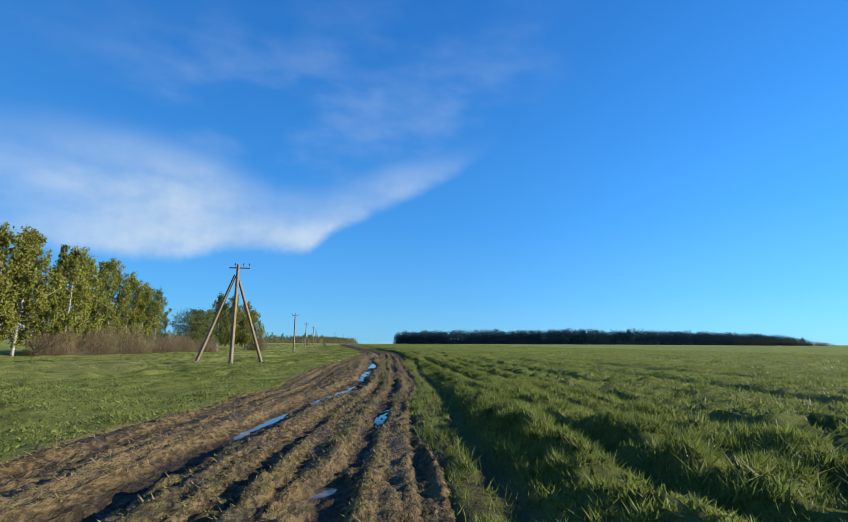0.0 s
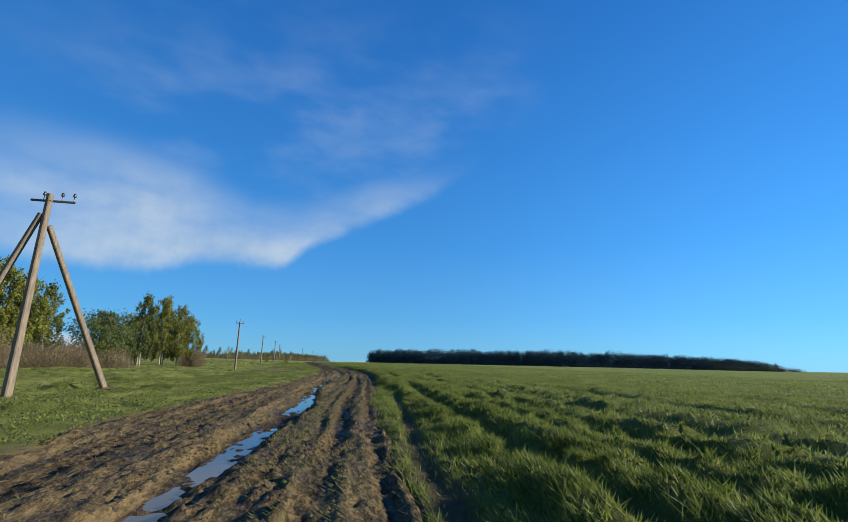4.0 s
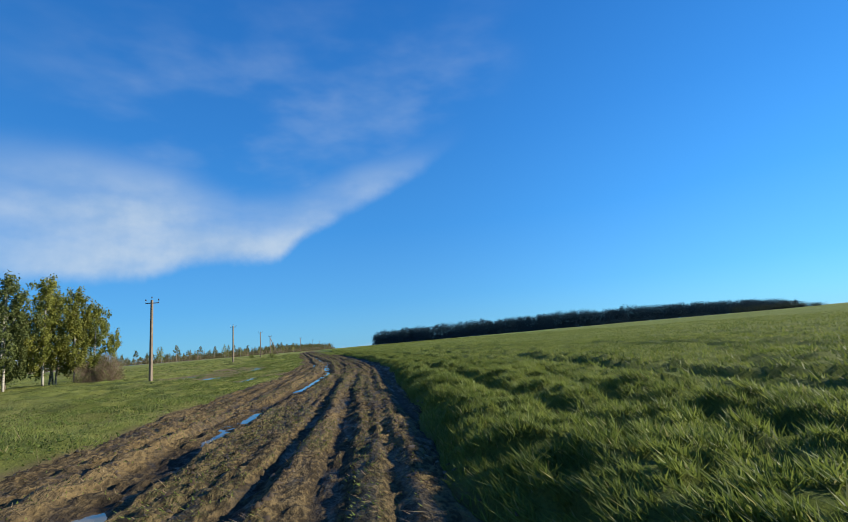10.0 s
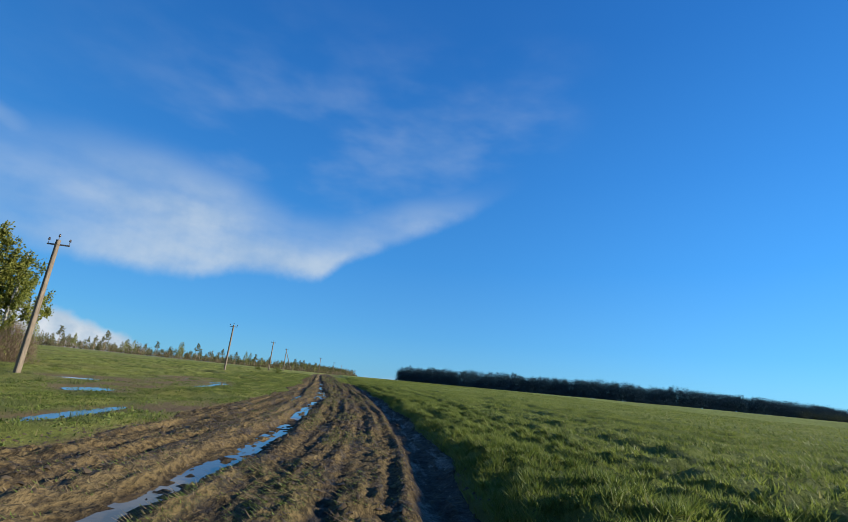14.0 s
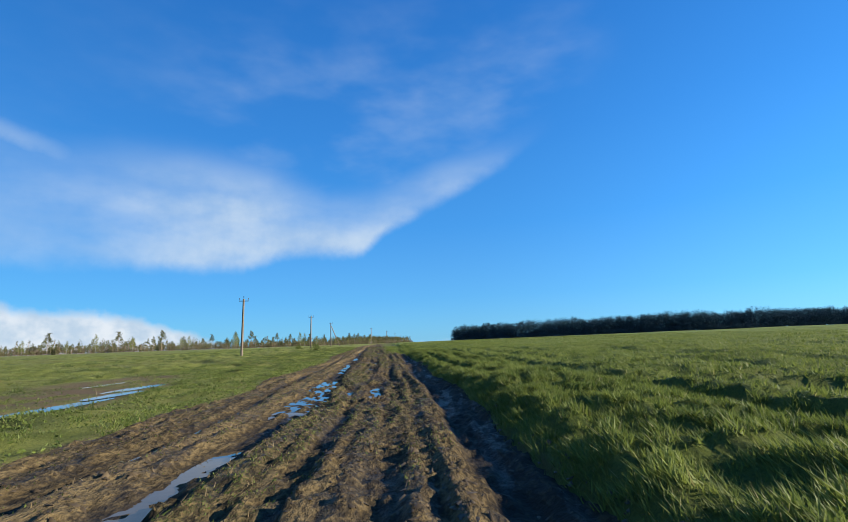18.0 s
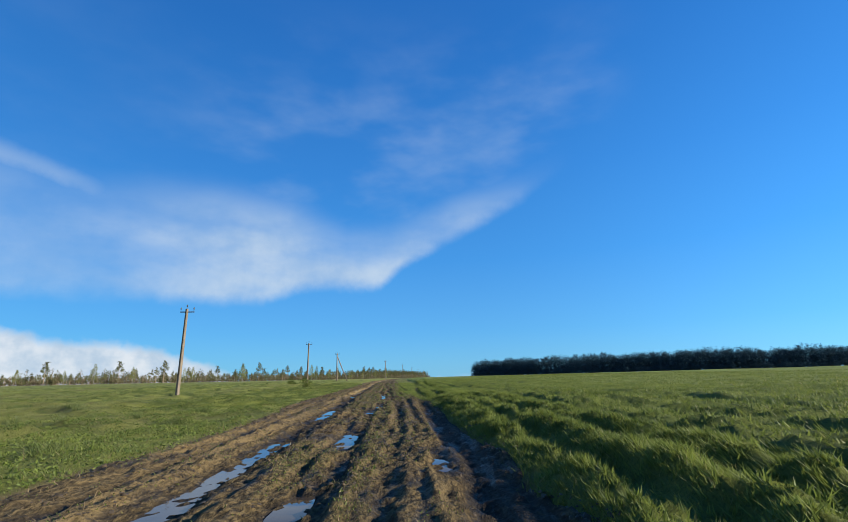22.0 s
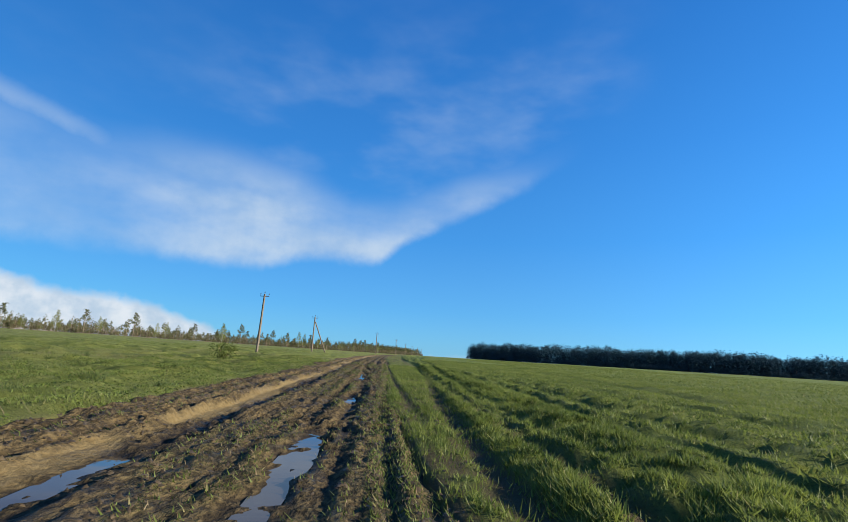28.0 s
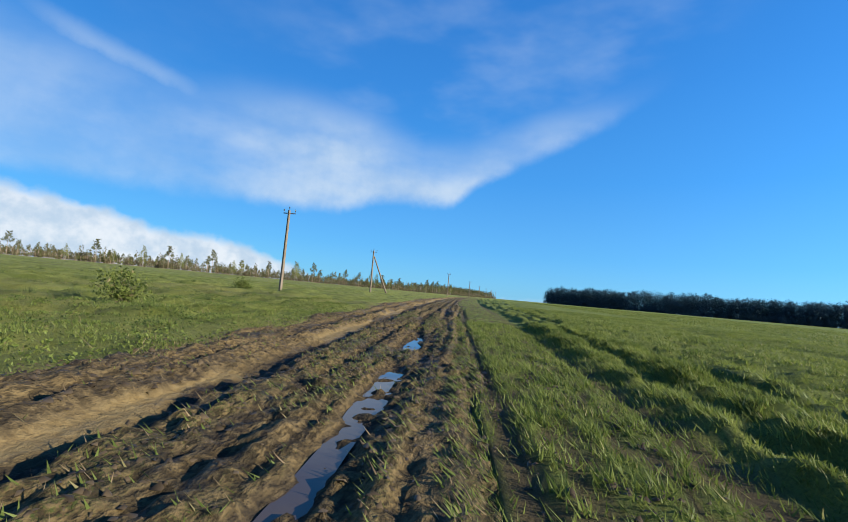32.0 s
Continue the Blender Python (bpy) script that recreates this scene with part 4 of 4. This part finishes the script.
def build_near_trees():
    g = "trees at the edge of the meadow"
    birch = "tall birch with fresh yellow-green leaves and pale trunk"
    models = {"b1": (build_tree("birch_tree", "birch", 14, 6.0, 8200, 0.165, BIRCH_LEAF, BIRCH_BARK, 1, birch, 2, g), 14),
              "b2": (build_tree("birch_tree", "birch", 13, 5.0, 7600, 0.165, BIRCH_LEAF, BIRCH_BARK, 2, birch, 1, g), 13),
              "b3": (build_tree("birch_tree", "birch", 12, 5.6, 7800, 0.165, BIRCH_LEAF, BIRCH_BARK, 3, birch, 3, g), 12),
              "s1": (build_tree("spruce_tree", "spruce", 12, 4.0, 6500, 0.15, DARK_LEAF, BARK, 4, "dark blue-green spruce among the birches", 1, g), 12),
              "r1": (build_tree("alder_tree", "round", 8.7, 8.4, 8200, 0.175, DARK_LEAF, BARK, 5, "broad round-crowned dark green tree with low branches", 3, g), 8.7),
              "a1": (build_tree("aspen_tree", "birch", 13, 5.4, 7200, 0.17, DARK_LEAF, BIRCH_BARK, 6, "tall grey-green aspen with an open windblown crown", 2, g), 13)}
    spots = [(-43.5, 64, 17.1, "b1"), (-41.5, 70, 16.0, "b2"), (-43, 75, 15.6, "b3"), (-46, 82, 16.0, "s1"), (-44.5, 84, 16.1, "s1"), (-42.5, 82.5, 16.3, "b1"), (-40.5, 85, 14.3, "b2"),
             (-39.5, 87.5, 12.7, "b3"), (-39, 92, 12.3, "a1"), (-46, 58, 16.5, "b2"), (-47, 52, 16.7, "b3"), (-49, 45, 16.5, "b1"), (-47, 69, 17.6, "b1"), 
             (-51, 62, 17.1, "b3"), (-44.5, 60.5, 16.5, "b3"), (-45.5, 74, 16.9, "s1"), (-42.5, 79, 15.2, "s1"), (-43, 95, 10.5, "b3"), (-33, 96, 8.7, "r1"), (-32.5, 109.4, 13.3, "a1"), (-30.2, 112.0, 13.2, "b1"), (-27.6, 113.4, 12.0, "b2"), (-26.4, 115.0, 10.0, "b3"), (-31, 115.5, 11.8, "b3"), (-34.5, 112.5, 9.5, "r1")]
    place_copies(models, spots, 3)


def build_bush(name, h, w, count, seed, label, mat=None, leafy=0):
    rng = np.random.default_rng(seed)
    n = count
    c = rng.normal(0, 1, (n, 3))
    c /= np.linalg.norm(c, axis=1)[:, None]
    c[:, 2] = np.abs(c[:, 2])
    c = c * (rng.uniform(0, 1, n) ** 0.45)[:, None] * (0.55 + 0.9 * vnoise(c[:, 0] * 2.2 + seed, c[:, 1] * 2.2 + c[:, 2] * 1.7, 9))[:, None]
    c = c * np.array([w / 2, w / 2, h])
    way = c / np.array([w / 2, w / 2, h]) * 0.7 + np.array([0, 0, 0.55]) + rng.normal(0, 0.5, (n, 3))
    way /= np.linalg.norm(way, axis=1)[:, None]
    half = (rng.uniform(0.10, 0.42, n))[:, None]
    s, e = c - way * half, c + way * half
    s[:, 2] = np.maximum(s[:, 2], -0.1)
    stem = rng.uniform(0, 1, n) < 0.10
    s[stem] = c[stem] * np.array([0.5, 0.5, 0.0])
    b = rng.uniform(0, 2 * np.pi, n)
    side = np.stack([np.cos(b), np.sin(b), np.zeros(n)], -1) * 0.011
    i = np.arange(n)
    me = mesh_from("brushwood", np.concatenate([s - side, s + side, e]), np.stack([i, i + n, i + 2 * n], -1), False)
    me.materials.append(TWIG)
    top = tagged(new(name), label, "bush", "shrubs at the edge of the meadow")
    tw = new("brushwood", me)
    tw.parent = top
    if leafy:
        pick = e[rng.integers(0, n, leafy)] + rng.normal(0, 0.15, (leafy, 3))
        co, tri = leaf_mesh(pick, 0.09, seed + 1)
        ml = mesh_from("foliage", co, tri, False)
        ml.materials.append(mat or MEADOW)
        fo = new("foliage", ml)
        fo.parent = top
    return top


def build_bushes():
    brown = "low reddish-brown leafless willow shrub"
    spots = [(-36.5, 79, 3.3, 8.5), (-34.0, 84, 2.7, 7.0), (-32.5, 88, 2.6, 6.5), (-39, 74, 3.6, 8), (-41, 68, 3.2, 7), (-30.5, 94.5, 2.3, 5.5), (-34.5, 91, 2.4, 6), (-24.8, 113.4, 2.6, 4.8)]
    for k, (x, y, h, w) in enumerate(spots):
        ob = build_bush("bush", h * 1.18, w, 12000, 40 + k, brown, MEADOW, 1500)
        place(ob, x, y, 37 * k)
    for k, (x, y, h) in enumerate([(-14.1, 178.9, 1.1), (-23.4, 202.0, 0.9)]):
        ob = build_bush("sapling", h, h * 1.2, 60, 70 + k, "small leafy sapling growing in the meadow grass", MEADOW, 900)
        place(ob, x, y, 50 * k)


# ---- far woods ----
def along(line, t):
    pts = np.array(line, float)
    d = np.concatenate([[0], np.cumsum(np.linalg.norm(np.diff(pts, axis=0), axis=1))])
    return np.stack([np.interp(t * d[-1], d, pts[:, 0]), np.interp(t * d[-1], d, pts[:, 1])], -1)


def woods(name, spots, leaf_mat, bark, label, seed, leaves, kind_of, dense=False):
    """Distant trees joined into one mesh of crowns and trunks."""
    rng = np.random.default_rng(seed)
    C, F, base = [], [], 0
    TC, TF, tb = [], [], 0
    spots = np.array(spots, float)
    feet = ground_z(spots[:, 0], spots[:, 1])
    for j, (x, y, h) in enumerate(spots):
        kind = kind_of(j, x, y, rng)
        w = h * {"spruce": 0.34, "pine": 0.36, "round": 0.75, "birch": 0.38}[kind] * (1.7 if dense and kind != "round" else 1.2 if dense else 1.0)
        P, _ = crown_points(kind, h, w, leaves if h > 4 else 26, rng)
        z = feet[j]
        co, tri = leaf_mesh(P + np.array([x, y, z]), ((0.038 if dense else 0.050) * h + (0.24 if dense else 0.34)) * (1.25 - 0.75 * P[:, 2] / h), seed + j)
        C.append(co)
        F.append(tri + base)
        base += len(co)
        a = np.arange(4) * np.pi / 2 + rng.uniform(0, 1)
        r = 0.010 * h + 0.05
        ring = np.stack([np.cos(a), np.sin(a), 0 * a], -1)
        lean = rng.normal(0, 0.02 * h, 2)
        TC.append(np.concatenate([ring * r + [x, y, z - 0.3], ring * r * 0.4 + [x + lean[0], y + lean[1], z + h * (0.4 if dense else 0.85)]]))
        i = np.arange(4)
        TF.append(np.stack([i, (i + 1) % 4, (i + 1) % 4 + 4, i + 4], -1) + tb)
        tb += 8
    me = mesh_from(name, np.concatenate(C), np.concatenate(F), False)
    me.materials.append(leaf_mat)
    top = tagged(new(name, me), label, "woods", kind="stuff")
    mt = mesh_from("trunks", np.concatenate(TC), np.concatenate(TF), False)
    mt.materials.append(bark)
    tr = new("trunks", mt)
    tr.parent = top
    tr["kind"] = "stuff"
    return top


def build_woods():
    rng = np.random.default_rng(21)
    line = [(47, 660), (120, 618), (180, 590), (310, 548), (400, 540), (500, 535), (585, 532)]
    spots = []
    for k in range(1050):
        t = rng.uniform(0, 1)
        p = along(line, t)
        back = rng.uniform(0, 1) ** 1.4 * 34
        h = (20.5 - 4.0 * sstep(t, 0.6, 0.93) - 5.0 * sstep(t, 0.93, 1.0)) * (0.88 + 0.17 * rng.uniform(0, 1) ** 2 - 0.16 * (rng.uniform() < 0.3))
        spots.append((p[0] + back * 0.25 + rng.normal(0, 2), p[1] + back, h * (0.90 + 0.2 * float(vnoise(t * 34, 0.5, 3))) * (0.75 + 0.25 * sstep(t, 0.0, 0.03))))
    for k in range(420):
        p = along(line, rng.uniform(0, 1))
        spots.append((p[0] + rng.normal(0, 2), p[1] - rng.uniform(0, 5), rng.uniform(3, 6)))
    woods("far_woods", spots, HAZED_NEEDLE, DARK_BARK, "dark distant spruce forest beyond the field", 300, 170,
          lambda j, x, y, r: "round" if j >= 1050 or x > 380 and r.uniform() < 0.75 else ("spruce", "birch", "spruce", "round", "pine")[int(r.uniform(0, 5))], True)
    spots = []
    for k in range(170):
        t = 1.03 - 0.22 * rng.uniform(0, 1) ** 1.5
        p = along(line, min(t, 1.0)) + np.array([max(0.0, t - 1) * 900, 0])
        spots.append((p[0] + rng.normal(0, 3), p[1] - rng.uniform(2, 12), rng.uniform(6, 11) * (1 - 0.45 * sstep(t, 0.97, 1.03))))
    woods("far_birches", spots, FAR_LEAF, DARK_BARK, "round green broadleaf trees at the end of the forest", 900, 60, lambda j, x, y, r: "round", True)
    line = [(-8, 1150), (-38, 900), (-75, 700), (-108, 560), (-150, 455), (-205, 405), (-290, 370), (-420, 330), (-600, 280)]
    spots = []
    for k in range(1500):
        t = rng.uniform(0, 1)
        p = along(line, t)
        back = 6 + rng.uniform(0, 1) ** 1.3 * 90
        dense = 1 - sstep(t, 0.25, 0.5)
        high = rng.uniform(7.0, 11.0) if rng.uniform() < 0.30 + 0.6 * dense else rng.uniform(4.0, 7.0)
        spots.append((p[0] - back * 0.75, p[1] + back * 0.65, high * (1.0 + 0.35 * dense)))
    woods("far_pines", spots, PINE_LIT, PINE_BARK, "young pine and birch wood along the horizon", 700, 66,
          lambda j, x, y, r: "pine" if r.uniform() < 0.55 else ("birch" if r.uniform() < 0.6 else "spruce"))
    spots = []
    for k in range(2000):
        p = along(line, rng.uniform(0, 1))
        back = 2 + 45 * rng.uniform(0, 1) ** 1.6
        spots.append((p[0] - back * 0.75, p[1] + back * 0.65, rng.uniform(3.6, 6.4)))
    for k in range(2000):
        p = along(line, rng.uniform(0.1, 1))
        back = -2 + 22 * rng.uniform(0, 1)
        spots.append((p[0] - back * 0.75, p[1] + back * 0.65, rng.uniform(1.5, 3.2)))
    woods("far_thicket", spots, THICKET, PINE_BARK, "brown undergrowth between the thin trunks", 1200, 40, lambda j, x, y, r: "round" if r.uniform() < 0.6 else "birch")
    g = "scattered pines before the wood"
    models = {0: (build_tree("pine_tree", "pine", 12, 4.2, 560, 0.30, PINE_LIT, PINE_BARK, 81, "lone young pine with bare trunk and tufted top", 1, g), 12),
              1: (build_tree("pine_tree", "pine", 12, 5.0, 520, 0.30, PINE_LIT, PINE_BARK, 82, "lone young pine with bare trunk and tufted top", 1, g), 12),
              2: (build_tree("birch_tree", "birch", 11, 3.4, 420, 0.26, BIRCH_LEAF, BIRCH_BARK, 83, "thin pale birch with a sparse crown", 1, g), 11)}
    spots = []
    for k in range(56):
        p = along(line, 0.34 + 0.58 * (k + rng.uniform(0, 1)) / 56)
        fwd = rng.uniform(-4, 26)
        spots.append((p[0] + fwd * 0.6, p[1] - fwd * 0.8, rng.uniform(8.0, 14.5), int(rng.integers(0, 3))))
    place_copies(models, spots, 9)


# ---- power line ----
def box_post(bm, a, b, wa, wb):
    """A tapering square beam with chamfered edges from a to b."""
    a, b = Vector(a), Vector(b)
    d = (b - a).normalized()
    e = d.cross(Vector((-0.91, 0.41, 0.02))).normalized()
    f = d.cross(e)
    rings = []
    for p, w in ((a, wa), (b, wb)):
        ring = []
        for sx, sy in ((1, .72), (.72, 1), (-.72, 1), (-1, .72), (-1, -.72), (-.72, -1), (.72, -1), (1, -.72)):
            ring.append(bm.verts.new(p + e * sx * w / 2 + f * sy * w / 2))
        rings.append(ring)
    for k in range(8):
        bm.faces.new((rings[0][k], rings[0][(k + 1) % 8], rings[1][(k + 1) % 8], rings[1][k]))
    bm.faces.new(rings[1])
    bm.faces.new(rings[0][::-1])


def insulator(bm, x, z, base_x=None):
    """A curved pin with a ribbed bell on top."""
    bx = x if base_x is None else base_x
    tube(bm, [(bx, 0, z - 0.22), (bx + (x - bx) * 0.7, 0, z - 0.16), (x, 0, z - 0.08), (x, 0, z)], [0.016] * 4, 6)
    prof = [(0.0, 0.03), (0.02, 0.075), (0.05, 0.05), (0.07, 0.07), (0.11, 0.045), (0.15, 0.05), (0.18, 0.02)]
    tube(bm, [(x, 0, z + q) for q, _ in prof], [r for _, r in prof], 10)


def build_pole(label, height, arm, pins, struts=(), lean=0.0):
    pole = tagged(new("utility_pole"), label, "pole", "power line along the track")
    bm = bmesh.new()
    box_post(bm, (0, 0, -0.4), (0, 0, height), 0.29, 0.20)
    part("post", bm, CONCRETE, pole)
    z = height - 0.28
    bm = bmesh.new()
    box_post(bm, (arm[0], 0.12, z), (arm[1], 0.12, z), 0.09, 0.09)
    part("crossarm", bm, IRON, pole, "dark iron crossarm bolted near the top")
    bm = bmesh.new()
    tube(bm, [(-0.12, 0.12, z - 0.04), (-0.11, -0.1, z - 0.04), (0.11, -0.1, z - 0.04), (0.12, 0.12, z - 0.04)], [0.014] * 4, 5)
    part("clamp", bm, IRON, pole)
    for x, dz in pins:
        bm = bmesh.new()
        insulator(bm, x, z + dz)
        ins = part("insulator", bm, GLASS, pole, "small dark ribbed insulator on a pin")
        ins.location.y = 0.12 if dz < 0.4 else 0.0
    for foot, top in struts:
        bm = bmesh.new()
        box_post(bm, foot, top, 0.25, 0.19)
        part("strut", bm, CONCRETE, pole, "slanting concrete strut leaning on the post")
    return pole


def build_mound(x, y, seed):
    """Earth thrown up round the foot of a post."""
    rng = np.random.default_rng(seed)
    bm = bmesh.new()
    rings = []
    for q, up in ((0.55, -0.10), (0.40, 0.01), (0.26, 0.05), (0.12, 0.07)):
        rings.append([bm.verts.new((q * rng.uniform(0.8, 1.2) * math.cos(k * math.pi / 7), q * rng.uniform(0.8, 1.2) * math.sin(k * math.pi / 7), up + rng.normal(0, 0.025))) for k in range(14)])
    for a, b in zip(rings, rings[1:]):
        for k in range(14):
            bm.faces.new((a[k], a[(k + 1) % 14], b[(k + 1) % 14], b[k]))
    bm.faces.new(rings[-1])
    me = bpy.data.meshes.new("earth_mound")
    bm.to_mesh(me)
    bm.free()
    me.materials.append(CLOD)
    ob = tagged(new("earth_mound", me), "small heap of bare brown earth round a pole's foot", "earth", "heaps of earth at the pole")
    place(ob, x, y, 0, 1, 0)


def build_power_line():
    std = dict(height=8.0, arm=(-0.62, 0.62), pins=((-0.58, 0.24), (0.58, 0.24), (0.0, 0.48)))
    plain = "slender concrete power pole with crossarm and three insulators"
    x, y = -10.67, 39.7
    z = land(x, y)
    tri = build_pole("three-legged concrete power pole standing in the meadow", 8.5, (-0.75, 0.95), ((-0.28, 0.24), (0.42, 0.24), (0.88, 0.24)),
                     [((-2.92, 0.4, land(-13.59, 40.1) - z - 0.3), (-0.18, 0.0, 7.6)), ((1.58, 4.5, land(-9.1, 44.2) - z - 0.3), (0.14, 0.12, 7.1))])
    place(tri, x, y, 0, 1, 0)
    for k, (mx, my) in enumerate(((x, y), (-13.59, 40.1), (-9.1, 44.2))):
        build_mound(mx, my, 90 + k)
    first = build_pole(plain, **std)
    place(first, -14.4, 100.5, 4, 1, 0)
    for px, py, turn in ((-18.4, 153.8, 5), (-21.3, 205.1, 4), (-18.7, 323.3, -4), (-15.5, 388, -3), (-13.5, 452, -3), (-11.5, 520, -3), (-9, 600, -3), (-6, 690, -3)):
        copy_thing(first, pose(px, py, land(px, py) - (0.35 if py < 160 else 0.0), 0, 0.6, turn))
    x, y = -24.1, 245.4
    z = land(x, y)
    brace = build_pole("braced concrete power pole with one slanting strut", 8.0, (-0.62, 0.62), std["pins"], [((2.9, 1.6, land(x + 2.9, y + 1.6) - z - 0.3), (0.15, 0.1, 6.9))])
    place(brace, x, y, 0, 1, 0)


build_land()
build_water()
build_near_trees()
build_bushes()
build_power_line()
build_woods()
build_clods()
build_grass()
